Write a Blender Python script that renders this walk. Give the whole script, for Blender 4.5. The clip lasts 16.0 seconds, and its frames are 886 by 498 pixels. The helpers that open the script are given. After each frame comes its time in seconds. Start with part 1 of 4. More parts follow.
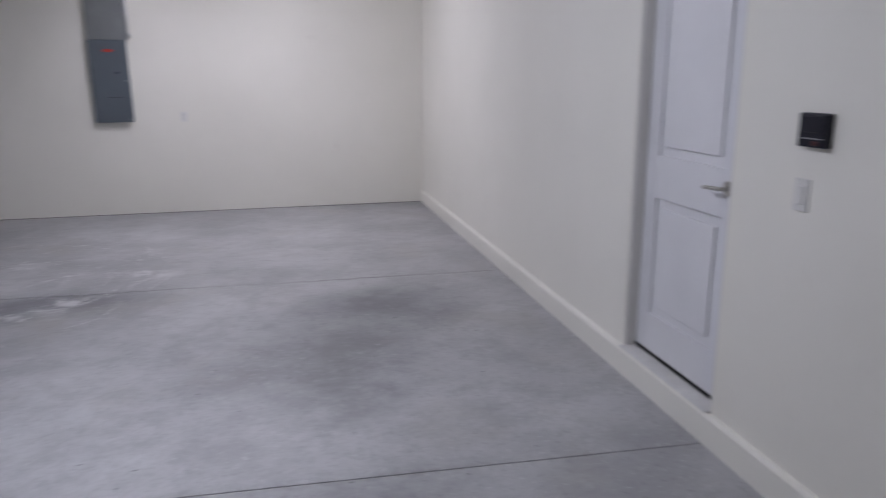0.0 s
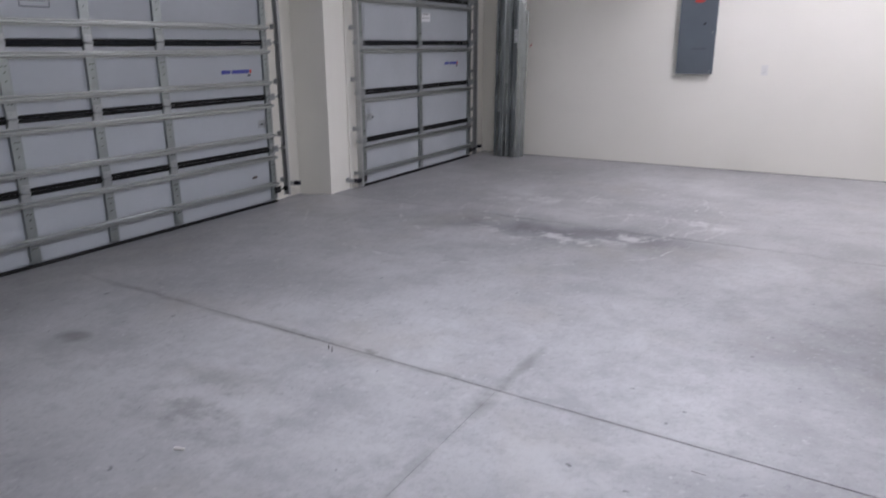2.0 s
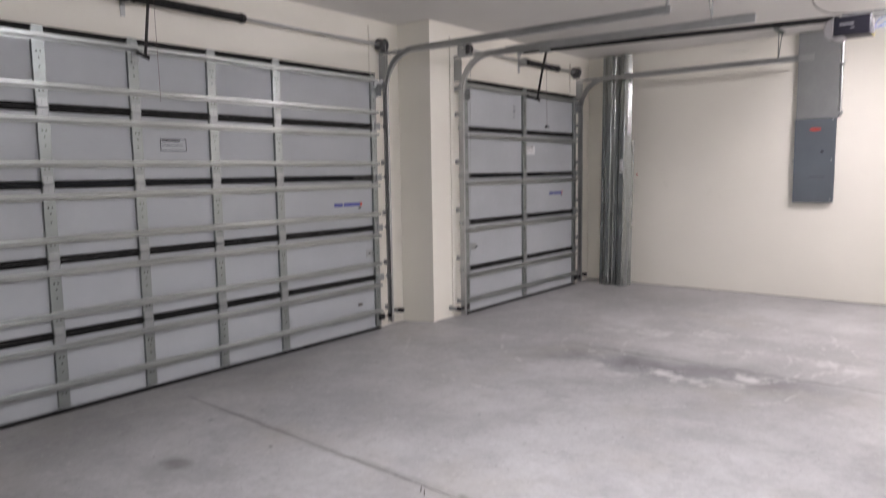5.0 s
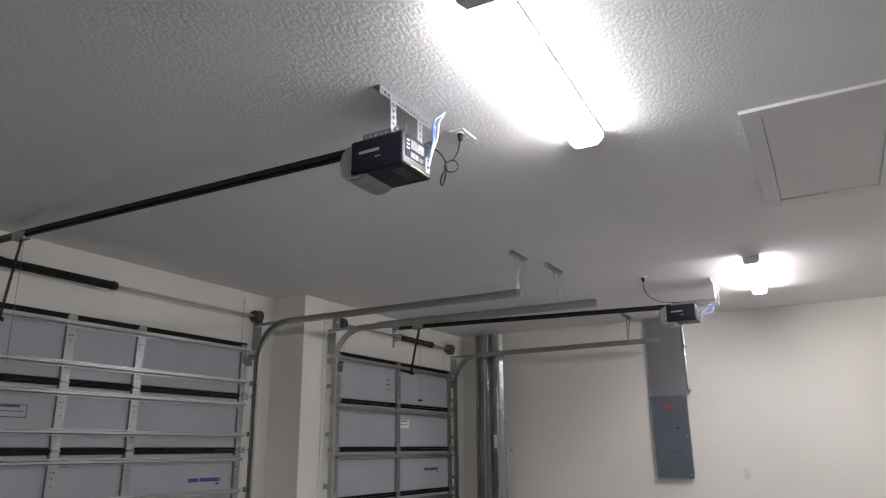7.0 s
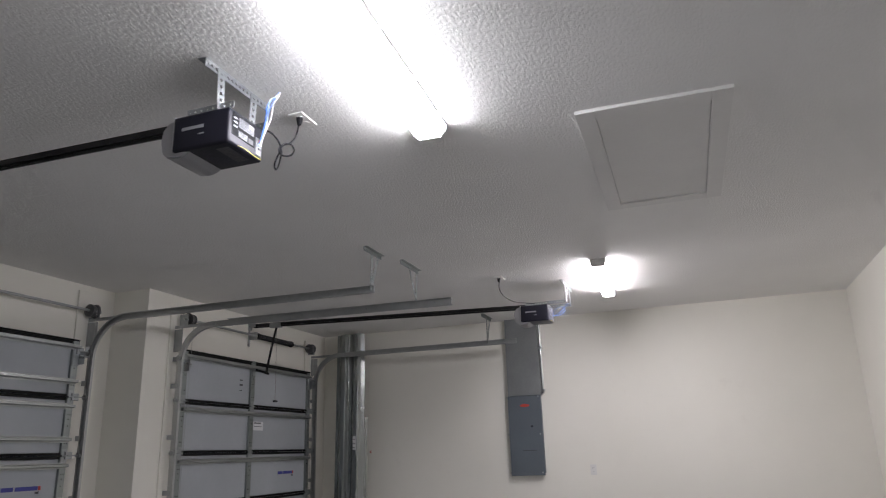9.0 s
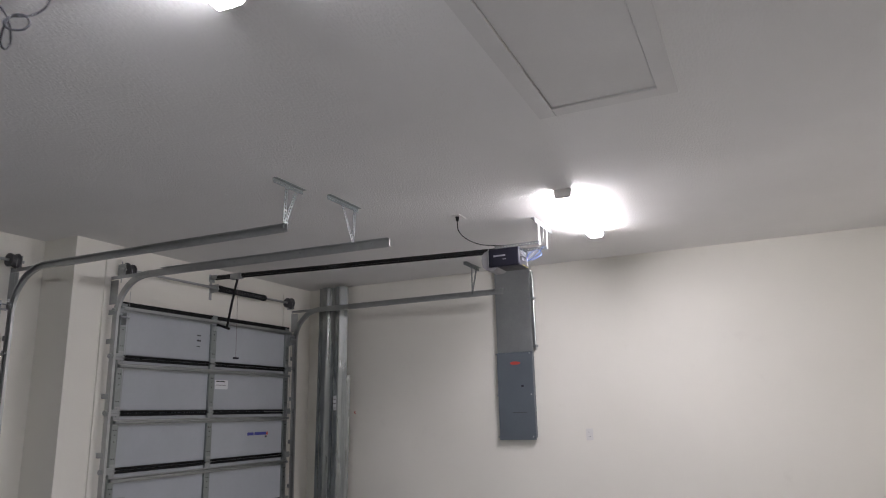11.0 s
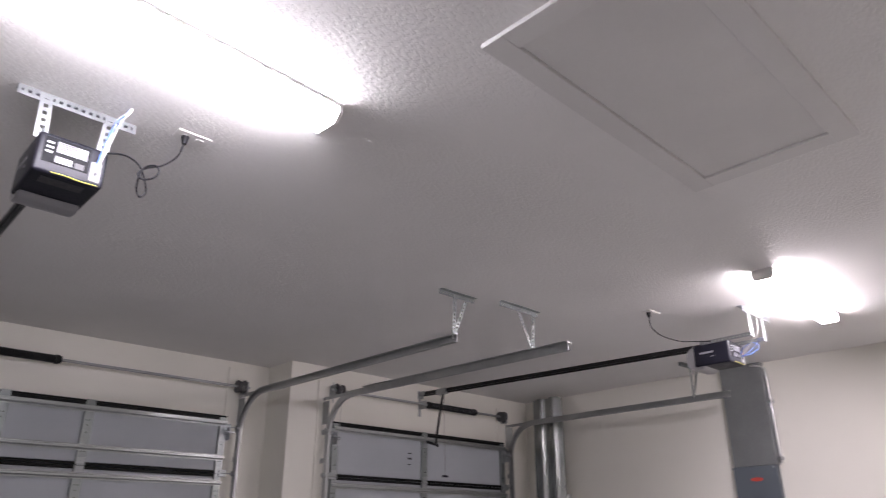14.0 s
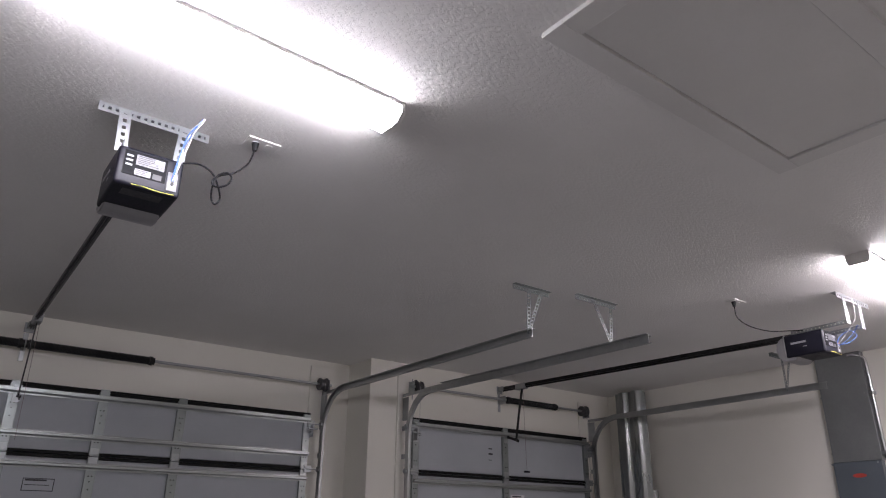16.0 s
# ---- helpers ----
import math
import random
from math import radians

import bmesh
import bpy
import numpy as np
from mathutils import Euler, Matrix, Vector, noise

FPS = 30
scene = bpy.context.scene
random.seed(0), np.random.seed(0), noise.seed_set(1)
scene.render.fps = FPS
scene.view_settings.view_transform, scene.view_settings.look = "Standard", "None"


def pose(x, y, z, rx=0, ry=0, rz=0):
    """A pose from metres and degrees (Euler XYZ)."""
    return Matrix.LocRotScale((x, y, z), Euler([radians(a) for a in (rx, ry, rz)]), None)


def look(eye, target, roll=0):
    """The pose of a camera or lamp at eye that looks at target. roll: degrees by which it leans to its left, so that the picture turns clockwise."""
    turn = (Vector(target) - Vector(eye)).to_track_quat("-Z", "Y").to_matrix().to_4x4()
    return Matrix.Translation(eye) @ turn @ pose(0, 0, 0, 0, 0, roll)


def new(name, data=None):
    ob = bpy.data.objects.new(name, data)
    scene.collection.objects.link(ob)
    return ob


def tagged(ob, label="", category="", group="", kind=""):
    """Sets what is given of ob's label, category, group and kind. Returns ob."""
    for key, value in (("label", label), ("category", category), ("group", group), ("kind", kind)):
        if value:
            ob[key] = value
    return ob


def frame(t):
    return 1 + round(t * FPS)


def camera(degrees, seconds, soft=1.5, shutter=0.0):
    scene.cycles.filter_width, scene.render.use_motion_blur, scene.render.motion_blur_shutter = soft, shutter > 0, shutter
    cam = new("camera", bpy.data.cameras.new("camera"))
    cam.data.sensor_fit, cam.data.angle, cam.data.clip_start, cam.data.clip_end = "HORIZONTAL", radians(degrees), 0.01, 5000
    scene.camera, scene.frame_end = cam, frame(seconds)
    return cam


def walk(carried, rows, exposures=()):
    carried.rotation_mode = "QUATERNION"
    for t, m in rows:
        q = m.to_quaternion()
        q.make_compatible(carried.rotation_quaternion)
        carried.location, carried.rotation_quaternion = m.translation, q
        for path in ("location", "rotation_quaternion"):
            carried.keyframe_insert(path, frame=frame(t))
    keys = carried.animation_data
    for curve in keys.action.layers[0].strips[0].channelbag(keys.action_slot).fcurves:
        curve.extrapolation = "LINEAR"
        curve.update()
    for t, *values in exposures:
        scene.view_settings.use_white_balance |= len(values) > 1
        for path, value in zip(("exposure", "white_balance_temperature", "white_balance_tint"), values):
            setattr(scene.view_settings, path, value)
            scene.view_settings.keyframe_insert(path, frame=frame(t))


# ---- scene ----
cam = camera(64.8, 16.0, soft=1.1, shutter=0.35)
# seconds, eye, target, roll
PATH = [
    (0, (4.72, -5.625, 1.585), (5.146, -3.729, 1.111), -0.4),
    (0.5, (4.52, -5.596, 1.582), (4.426, -3.652, 1.121), -0.0),
    (1, (4.477, -5.514, 1.505), (3.963, -3.631, 1.068), -0.2),
    (1.5, (4.453, -5.452, 1.455), (3.662, -3.67, 1.009), -0.5),
    (2, (4.442, -5.494, 1.446), (3.489, -3.827, 0.886), -0.2),
    (2.5, (4.425, -5.468, 1.451), (3.388, -3.975, 0.616), -0.6),
    (3, (4.399, -5.429, 1.447), (3.32, -4.023, 0.519), -1.3),
    (3.5, (4.404, -5.431, 1.44), (3.306, -4.048, 0.5), -1.4),
    (4, (4.424, -5.436, 1.45), (3.293, -4.033, 0.581), -1.5),
    (4.5, (4.448, -5.433, 1.477), (3.247, -3.946, 0.89), -1.5),
    (5, (4.443, -5.421, 1.513), (3.205, -3.865, 1.295), -0.9),
    (5.2, (4.408, -5.401, 1.518), (3.182, -3.821, 1.455), -0.8),
    (5.6, (4.45, -5.385, 1.523), (3.258, -3.791, 1.718), -0.6),
    (6.2, (4.54, -5.385, 1.48), (3.468, -3.759, 1.937), -0.5),
    (6.8, (4.64, -5.385, 1.445), (3.664, -3.728, 1.996), -0.6),
    (7.3, (4.719, -5.384, 1.433), (3.824, -3.686, 1.995), -0.8),
    (7.5, (4.729, -5.378, 1.411), (3.879, -3.659, 1.978), -0.9),
    (8, (4.704, -5.344, 1.408), (3.957, -3.577, 1.971), -1.1),
    (8.5, (4.693, -5.306, 1.407), (4.023, -3.507, 1.967), -1.3),
    (9, (4.825, -5.195, 1.403), (4.186, -3.385, 1.963), -1.8),
    (9.5, (4.995, -5.029, 1.393), (4.329, -3.228, 1.951), -1.8),
    (9.7, (5.007, -4.873, 1.382), (4.317, -3.079, 1.936), -1.8),
    (10.4, (5.23, -4.36, 1.4), (4.456, -2.587, 1.908), -1.6),
    (11.1, (5.46, -3.92, 1.405), (4.619, -2.164, 1.862), -1.3),
    (11.8, (5.64, -3.55, 1.41), (4.767, -1.821, 1.909), -1.0),
    (12, (5.676, -3.467, 1.413), (4.822, -1.776, 2.056), -0.5),
    (12.5, (5.74, -3.38, 1.41), (4.853, -1.749, 2.154), -0.4),
    (13, (5.801, -3.398, 1.398), (4.853, -1.82, 2.178), -0.3),
    (13.5, (5.775, -3.439, 1.411), (4.652, -1.977, 2.186), -0.3),
    (14, (5.741, -3.471, 1.421), (4.402, -2.199, 2.189), -0.2),
    (14.5, (5.734, -3.439, 1.448), (4.297, -2.275, 2.209), 0.2),
    (15, (5.764, -3.441, 1.433), (4.293, -2.315, 2.186), 0.6),
    (15.5, (5.749, -3.425, 1.44), (4.269, -2.311, 2.193), 0.5),
    (16, (5.748, -3.428, 1.438), (4.262, -2.321, 2.191), 0.4),
]
EXPOSURES = [(0.0, 0.11, 6300, 22), (0.5, 0.07, 6300, 22), (1.5, 0.52, 6350, 22), (2.5, 0.73, 6500, 20), (3.5, 0.70, 6600, 18), (4.0, 0.74, 6780, 17), (4.5, 0.82, 6920, 18), (5.0, 1.08, 7150, 22), (7.5, 0.13, 6850, 18), (9.5, 0.12, 6850, 18), (12.0, 0.48, 6750, 20), (13.0, 0.5, 6750, 21), (13.5, 0.55, 6800, 24), (14.0, 0.43, 6950, 27), (14.5, -0.03, 6900, 26), (16.0, -0.18, 6900, 25)]
walk(cam, [(t, look(eye, target, roll)) for t, eye, target, roll in PATH], EXPOSURES)

# ---- world and light ----
world = bpy.data.worlds.new("world")
world.use_nodes = True
scene.world = world
world.node_tree.nodes["Background"].inputs[0].default_value = (0.02, 0.025, 0.04, 1)
world.node_tree.nodes["Background"].inputs[1].default_value = 0.3
LAMP_POWER, FAR_LAMP_POWER = 58.0, 70.0

# ---- plan (metres) ----
HIGH = 3.0        # ceiling
EAST = 6.485      # inner face of the house wall
NORTH = 3.405     # inner face of the panel wall
SOUTH = -6.6      # inner face of the wall behind
RECESS = -0.42    # inner face of the wide-door wall
WIDE = (-5.30, -0.435)     # wide garage door, y from and to
NARROW = (0.455, 2.895)     # narrow garage door
DOOR_TOP = 2.46


# ---- materials ----
def nodes_of(name):
    m = bpy.data.materials.new(name)
    m.use_nodes = True
    n = m.node_tree.nodes
    return m, n, m.node_tree.links, n["Principled BSDF"]


def noise_node(n, l, scale, detail=4.0, rough=0.55, vec=None, stretch=None):
    tex = n.new("ShaderNodeTexNoise")
    tex.inputs["Scale"].default_value = scale
    tex.inputs["Detail"].default_value = detail
    tex.inputs["Roughness"].default_value = rough
    if vec is None:
        vec = n.new("ShaderNodeTexCoord").outputs["Object"]
    if stretch:
        mp = n.new("ShaderNodeMapping")
        mp.inputs["Scale"].default_value = stretch
        l.new(vec, mp.inputs[0])
        vec = mp.outputs[0]
    l.new(vec, tex.inputs["Vector"])
    return tex.outputs["Fac"]


def ramp_node(n, l, fac, stops):
    r = n.new("ShaderNodeValToRGB")
    while len(r.color_ramp.elements) < len(stops):
        r.color_ramp.elements.new(0.5)
    for e, (p, c) in zip(r.color_ramp.elements, stops):
        e.position, e.color = p, (*c, 1) if len(c) == 3 else c
    l.new(fac, r.inputs[0])
    return r.outputs[0]


def mix_node(n, l, fac, a, b, kind="MIX"):
    m = n.new("ShaderNodeMix")
    m.data_type, m.blend_type = "RGBA", kind
    for sock, v in ((m.inputs[0], fac), (m.inputs[6], a), (m.inputs[7], b)):
        if isinstance(v, (int, float)):
            sock.default_value = v
        elif isinstance(v, tuple):
            sock.default_value = (*v, 1)
        else:
            l.new(v, sock)
    return m.outputs[2]


def bump_node(n, l, height, strength, distance, bsdf):
    b = n.new("ShaderNodeBump")
    b.inputs["Strength"].default_value, b.inputs["Distance"].default_value = strength, distance
    l.new(height, b.inputs["Height"])
    l.new(b.outputs[0], bsdf.inputs["Normal"])


def surface(name, colour, rough=0.5, metal=0.0, vary=0.12, scale=6.0, grain=80.0, bump=0.1, depth=0.002, stretch=None, coat=0.0):
    """A plain painted, plastic or metal surface with two scales of variation."""
    m, n, l, b = nodes_of(name)
    low = tuple(c * (1 - vary) for c in colour)
    top = tuple(min(1, c * (1 + vary * 0.7)) for c in colour)
    big = noise_node(n, l, scale, 4, stretch=stretch)
    col = ramp_node(n, l, big, [(0.3, low), (0.7, top)])
    fine = noise_node(n, l, grain, 3, stretch=stretch)
    col = mix_node(n, l, ramp_node(n, l, fine, [(0.45, (0, 0, 0)), (0.8, (0.35, 0.35, 0.35))]), col, tuple(c * (1 - vary) for c in colour))
    l.new(col, b.inputs["Base Color"])
    l.new(ramp_node(n, l, fine, [(0.3, (rough * 0.8,) * 3), (0.75, (min(1, rough * 1.2),) * 3)]), b.inputs["Roughness"])
    b.inputs["Metallic"].default_value = metal
    b.inputs["Coat Weight"].default_value = coat
    if bump:
        bump_node(n, l, fine, bump, depth, b)
    return m


def galvanised(name, colour, rough, spangle=22.0, stretch=None):
    """Zinc-coated steel: soft crystal patches that change the shade and the gloss a little."""
    m, n, l, b = nodes_of(name)
    vec = n.new("ShaderNodeTexCoord").outputs["Object"]
    if stretch:
        mp = n.new("ShaderNodeMapping")
        mp.inputs["Scale"].default_value = stretch
        l.new(vec, mp.inputs[0])
        vec = mp.outputs[0]
    cells = n.new("ShaderNodeTexVoronoi")
    cells.inputs["Scale"].default_value = spangle
    l.new(vec, cells.inputs["Vector"])
    cloud = noise_node(n, l, 2.5, 4, 0.6, vec)
    col = ramp_node(n, l, cells.outputs["Color"], [(0.0, tuple(c * 0.94 for c in colour)), (1.0, tuple(c * 1.05 for c in colour))])
    col = mix_node(n, l, ramp_node(n, l, cloud, [(0.4, (0, 0, 0)), (0.75, (0.5, 0.5, 0.5))]), col, tuple(c * 0.75 for c in colour))
    l.new(col, b.inputs["Base Color"])
    l.new(ramp_node(n, l, cloud, [(0.3, (rough * 0.92,) * 3), (0.7, (rough * 1.1,) * 3)]), b.inputs["Roughness"])
    b.inputs["Metallic"].default_value = 0.95
    return m


def wall_paint():
    m, n, l, b = nodes_of("cream_wall_paint")
    big = noise_node(n, l, 0.7, 5)
    col = ramp_node(n, l, big, [(0.3, (0.805, 0.785, 0.715)), (0.7, (0.86, 0.838, 0.768))])
    scuff = noise_node(n, l, 3.2, 8, 0.7)
    col = mix_node(n, l, ramp_node(n, l, scuff, [(0.62, (0, 0, 0)), (0.8, (0.3, 0.3, 0.3))]), col, (0.66, 0.63, 0.57))
    l.new(col, b.inputs["Base Color"])
    b.inputs["Roughness"].default_value = 0.62
    fine = noise_node(n, l, 130, 4)
    lump = noise_node(n, l, 22, 3)
    add = n.new("ShaderNodeMath")
    add.operation = "MULTIPLY_ADD"
    l.new(lump, add.inputs[0])
    add.inputs[1].default_value = 1.6
    l.new(fine, add.inputs[2])
    bump_node(n, l, add.outputs[0], 0.25, 0.002, b)
    return m


def ceiling_paint():
    """White paint over knock-down plaster: flattened blobs with sharp rims."""
    m, n, l, b = nodes_of("white_knockdown_ceiling_paint")
    big = noise_node(n, l, 0.8, 4)
    l.new(ramp_node(n, l, big, [(0.3, (0.74, 0.73, 0.71)), (0.7, (0.80, 0.79, 0.77))]), b.inputs["Base Color"])
    b.inputs["Roughness"].default_value = 0.7
    blobs = noise_node(n, l, 50, 2.5, 0.5, stretch=(1.4, 0.78, 1))
    flat = ramp_node(n, l, blobs, [(0.44, (0, 0, 0)), (0.54, (1, 1, 1))])
    grains = noise_node(n, l, 120, 3)
    h = mix_node(n, l, 0.12, flat, grains)
    bump_node(n, l, h, 0.36, 0.0035, b)
    return m


FLOOR_PATCHES = [
    (2.4, -0.28, 1.5, 0.5, "dark", 1.0), (0.9, -0.66, 0.8, 0.4, "dark", 0.45), (5.5, -0.75, 0.9, 0.6, "dark", 0.7),
    # the broad "dark" areas darken the east side, the "light" ones lighten the middle
    (4.95, -1.75, 1.3, 1.1, "dark", 0.8), (2.9, -2.4, 1.4, 1.2, "light", 0.6), (2.1, -3.1, 1.1, 0.9, "light", 0.4), (4.7, -4.7, 0.9, 0.7, "dark", 0.45), (2.15, -4.7, 0.8, 0.5, "dark", 0.3), (3.25, -4.3, 0.16, 0.45, "brown", 0.5),
    (4.8, -3.65, 0.85, 0.8, "dark", 0.75), (1.103, -3.524, 0.12, 0.085, "spot", 0.7), (2.14, -3.45, 0.35, 0.16, "brown", 0.45),
    (0.90, -2.885, 0.75, 0.04, "seam", 0.55), (1.90, -2.929, 0.75, 0.04, "seam", 0.6), (2.90, -2.973, 0.75, 0.036, "seam", 0.5), (3.90, -3.017, 0.75, 0.028, "seam", 0.30), (5.00, -3.065, 0.75, 0.028, "seam", 0.30),
    (0.80, 0.023, 0.9, 0.025, "seam", 0.30), (2.20, -0.017, 0.9, 0.025, "seam", 0.55), (3.60, -0.056, 0.9, 0.025, "seam", 0.60), (5.20, -0.101, 0.9, 0.025, "seam", 0.60),
    (3.2, -4.25, 0.45, 0.4, "dirt", 0.65), (3.9, -3.95, 0.6, 0.35, "dirt", 0.45), (2.3, -3.75, 0.5, 0.25, "dirt", 0.45), (3.29, -2.70, 0.035, 0.30, "seam", 0.65), (3.275, -3.08, 0.07, 0.28, "seam", 0.6), (3.27, -4.2, 0.04, 1.3, "seam", 0.4), (2.56, -2.93, 0.05, 0.03, "seam", 0.8), (0.0, -2.9, 0.75, 2.7, "brown", 0.5), (0.9, 2.4, 0.9, 1.0, "brown", 0.25),
    (2.24, -0.57, 0.6, 0.2, "pale", 0.95), (2.64, -0.57, 0.5, 0.16, "pale", 0.95), (3.15, -0.32, 0.45, 0.25, "pale", 0.9),
    (2.35, -0.42, 0.85, 0.30, "damp", 0.9), (3.05, -0.25, 0.7, 0.28, "damp", 0.8), (5.25, -0.75, 0.9, 0.45, "damp", 0.75), (3.54, 0.5, 0.35, 0.3, "pale", 0.8), (2.0, 0.9, 0.8, 0.4, "pale", 0.5), (3.1, -3.3, 1.5, 0.9, "pale", 0.4),
]

SCUFFS = [(2.2, 0.25, 0.75, 0.022), (2.45, 0.3, 0.78, 0.016), (2.75, 0.35, 0.8, 0.02), (2.1, 0.5, 1.35, 0.014), (2.9, 1.2, 0.55, 0.016), (1.8, 0.4, 1.9, 0.01), (3.1, 0.2, 0.42, 0.018)]


def concrete():
    m, n, l, b = nodes_of("grey_trowelled_concrete")
    vec = n.new("ShaderNodeNewGeometry").outputs["Position"]
    cloud = noise_node(n, l, 0.7, 6, 0.65, vec)
    col = ramp_node(n, l, cloud, [(0.32, (0.295, 0.294, 0.302)), (0.48, (0.395, 0.395, 0.404)), (0.64, (0.485, 0.485, 0.495))])
    patch = noise_node(n, l, 2.1, 10, 0.72, vec)
    col = mix_node(n, l, ramp_node(n, l, patch, [(0.36, (0.62, 0.62, 0.62)), (0.52, (0, 0, 0))]), col, (0.27, 0.269, 0.279))
    blot = noise_node(n, l, 6.5, 8, 0.7, vec)
    col = mix_node(n, l, ramp_node(n, l, blot, [(0.34, (0.38, 0.38, 0.38)), (0.5, (0, 0, 0))]), col, (0.275, 0.275, 0.282))
    swirl = noise_node(n, l, 3.4, 8, 0.66, vec)
    col = mix_node(n, l, ramp_node(n, l, swirl, [(0.57, (0, 0, 0)), (0.72, (0.45, 0.45, 0.45))]), col, (0.47, 0.47, 0.475))
    speck = noise_node(n, l, 38, 6, 0.75, vec)
    col = mix_node(n, l, ramp_node(n, l, speck, [(0.36, (0.36, 0.36, 0.36)), (0.5, (0, 0, 0))]), col, (0.275, 0.275, 0.282))
    chip = noise_node(n, l, 17, 3, 0.5, vec)
    col = mix_node(n, l, ramp_node(n, l, chip, [(0.70, (0, 0, 0)), (0.76, (0.7, 0.7, 0.7))]), col, (0.55, 0.55, 0.55))
    col = mix_node(n, l, ramp_node(n, l, chip, [(0.24, (0.8, 0.8, 0.8)), (0.29, (0, 0, 0))]), col, (0.12, 0.12, 0.12))
    # fine pale and dark flecks, thicker on the worn patches
    worn = ramp_node(n, l, cloud, [(0.42, (1, 1, 1)), (0.58, (0.25, 0.25, 0.25))])
    fleck = noise_node(n, l, 26, 4, 0.6, vec)
    light = mix_node(n, l, 1.0, ramp_node(n, l, fleck, [(0.60, (0, 0, 0)), (0.70, (0.7, 0.7, 0.7))]), worn, "MULTIPLY")
    col = mix_node(n, l, light, col, (0.52, 0.52, 0.525))
    dim = mix_node(n, l, 1.0, ramp_node(n, l, fleck, [(0.31, (0.55, 0.55, 0.55)), (0.42, (0, 0, 0))]), worn, "MULTIPLY")
    col = mix_node(n, l, dim, col, (0.22, 0.22, 0.225))
    tan = noise_node(n, l, 0.9, 5, 0.6, vec)
    col = mix_node(n, l, ramp_node(n, l, tan, [(0.55, (0, 0, 0)), (0.72, (0.45, 0.45, 0.45))]), col, (0.34, 0.315, 0.28))
    # stains, chalky smears and broad darker or lighter areas with a place of their own: centre, half size, colour,
    # weight
    ragged = n.new("ShaderNodeTexNoise")
    ragged.inputs["Scale"].default_value, ragged.inputs["Detail"].default_value = 2.4, 6
    l.new(vec, ragged.inputs["Vector"])
    shift = n.new("ShaderNodeVectorMath")
    shift.operation = "MULTIPLY_ADD"
    l.new(ragged.outputs["Color"], shift.inputs[0])
    shift.inputs[1].default_value = (0.55, 0.55, 0)
    l.new(vec, shift.inputs[2])
    fine = n.new("ShaderNodeTexNoise")
    fine.inputs["Scale"].default_value, fine.inputs["Detail"].default_value = 9.0, 5
    l.new(vec, fine.inputs["Vector"])
    small = n.new("ShaderNodeVectorMath")
    small.operation = "MULTIPLY_ADD"
    l.new(fine.outputs["Color"], small.inputs[0])
    small.inputs[1].default_value = (0.08, 0.08, 0)
    l.new(vec, small.inputs[2])
    pale = (0.60, 0.60, 0.60)
    for cx, cy, rx, ry, tone, weight in sorted(FLOOR_PATCHES, key=lambda row: row[4] == "pale"):
        mp = n.new("ShaderNodeMapping")
        mp.inputs["Location"].default_value = (-(cx + 0.275) / rx, -(cy + 0.275) / ry, 0)
        mp.inputs["Scale"].default_value = (1 / rx, 1 / ry, 0)
        if tone in ("spot", "seam", "dirt"):
            mp.inputs["Location"].default_value = (-(cx + 0.04) / rx, -(cy + 0.04) / ry, 0)
            l.new(small.outputs[0], mp.inputs[0])
        else:
            l.new(shift.outputs[0], mp.inputs[0])
        ln = n.new("ShaderNodeVectorMath")
        ln.operation = "LENGTH"
        l.new(mp.outputs[0], ln.inputs[0])
        mask = ramp_node(n, l, ln.outputs["Value"], [(0.4 if tone == "spot" else 0.25, (weight,) * 3), (1.0, (0, 0, 0))])
        if tone == "dark":
            mask = mix_node(n, l, 1.0, mask, ramp_node(n, l, patch, [(0.38, (1, 1, 1)), (0.62, (0.45, 0.45, 0.45))]), "MULTIPLY")
        if tone == "dirt":
            mask = mix_node(n, l, 1.0, mask, ramp_node(n, l, blot, [(0.42, (1, 1, 1)), (0.56, (0, 0, 0))]), "MULTIPLY")
        if tone == "pale":
            mask = mix_node(n, l, 1.0, mask, ramp_node(n, l, swirl, [(0.50, (0.0, 0.0, 0.0)), (0.60, (1, 1, 1))]), "MULTIPLY")
        if tone == "pale":
            col = mix_node(n, l, mask, col, pale)
        else:
            col = mix_node(n, l, mask, col, {"dark": (0.55, 0.55, 0.565), "brown": (0.60, 0.58, 0.54), "damp": (0.70, 0.70, 0.72), "spot": (0.42, 0.41, 0.38), "seam": (0.55, 0.54, 0.51), "dirt": (0.52, 0.505, 0.49), "light": (1.28, 1.28, 1.28)}[tone], "MULTIPLY")
    # curved scuffs left by turning tyres: centre, radius, half width
    wobble = n.new("ShaderNodeVectorMath")
    wobble.operation = "MULTIPLY_ADD"
    l.new(ragged.outputs["Color"], wobble.inputs[0])
    wobble.inputs[1].default_value = (0.28, 0.28, 0)
    l.new(vec, wobble.inputs[2])
    for cx, cy, r, w in SCUFFS:
        mp = n.new("ShaderNodeMapping")
        mp.inputs["Location"].default_value = (-cx - 0.14, -cy - 0.14, 0)
        mp.inputs["Scale"].default_value = (1, 1, 0)
        l.new(wobble.outputs[0], mp.inputs[0])
        ln = n.new("ShaderNodeVectorMath")
        ln.operation = "LENGTH"
        l.new(mp.outputs[0], ln.inputs[0])
        ring = n.new("ShaderNodeMath")
        ring.operation = "COMPARE"
        l.new(ln.outputs["Value"], ring.inputs[0])
        ring.inputs[1].default_value, ring.inputs[2].default_value = r, w
        broken = ramp_node(n, l, chip, [(0.44, (0, 0, 0)), (0.60, (0.6, 0.6, 0.6))])
        broken = mix_node(n, l, 1.0, broken, ramp_node(n, l, swirl, [(0.46, (0, 0, 0)), (0.54, (1, 1, 1))]), "MULTIPLY")
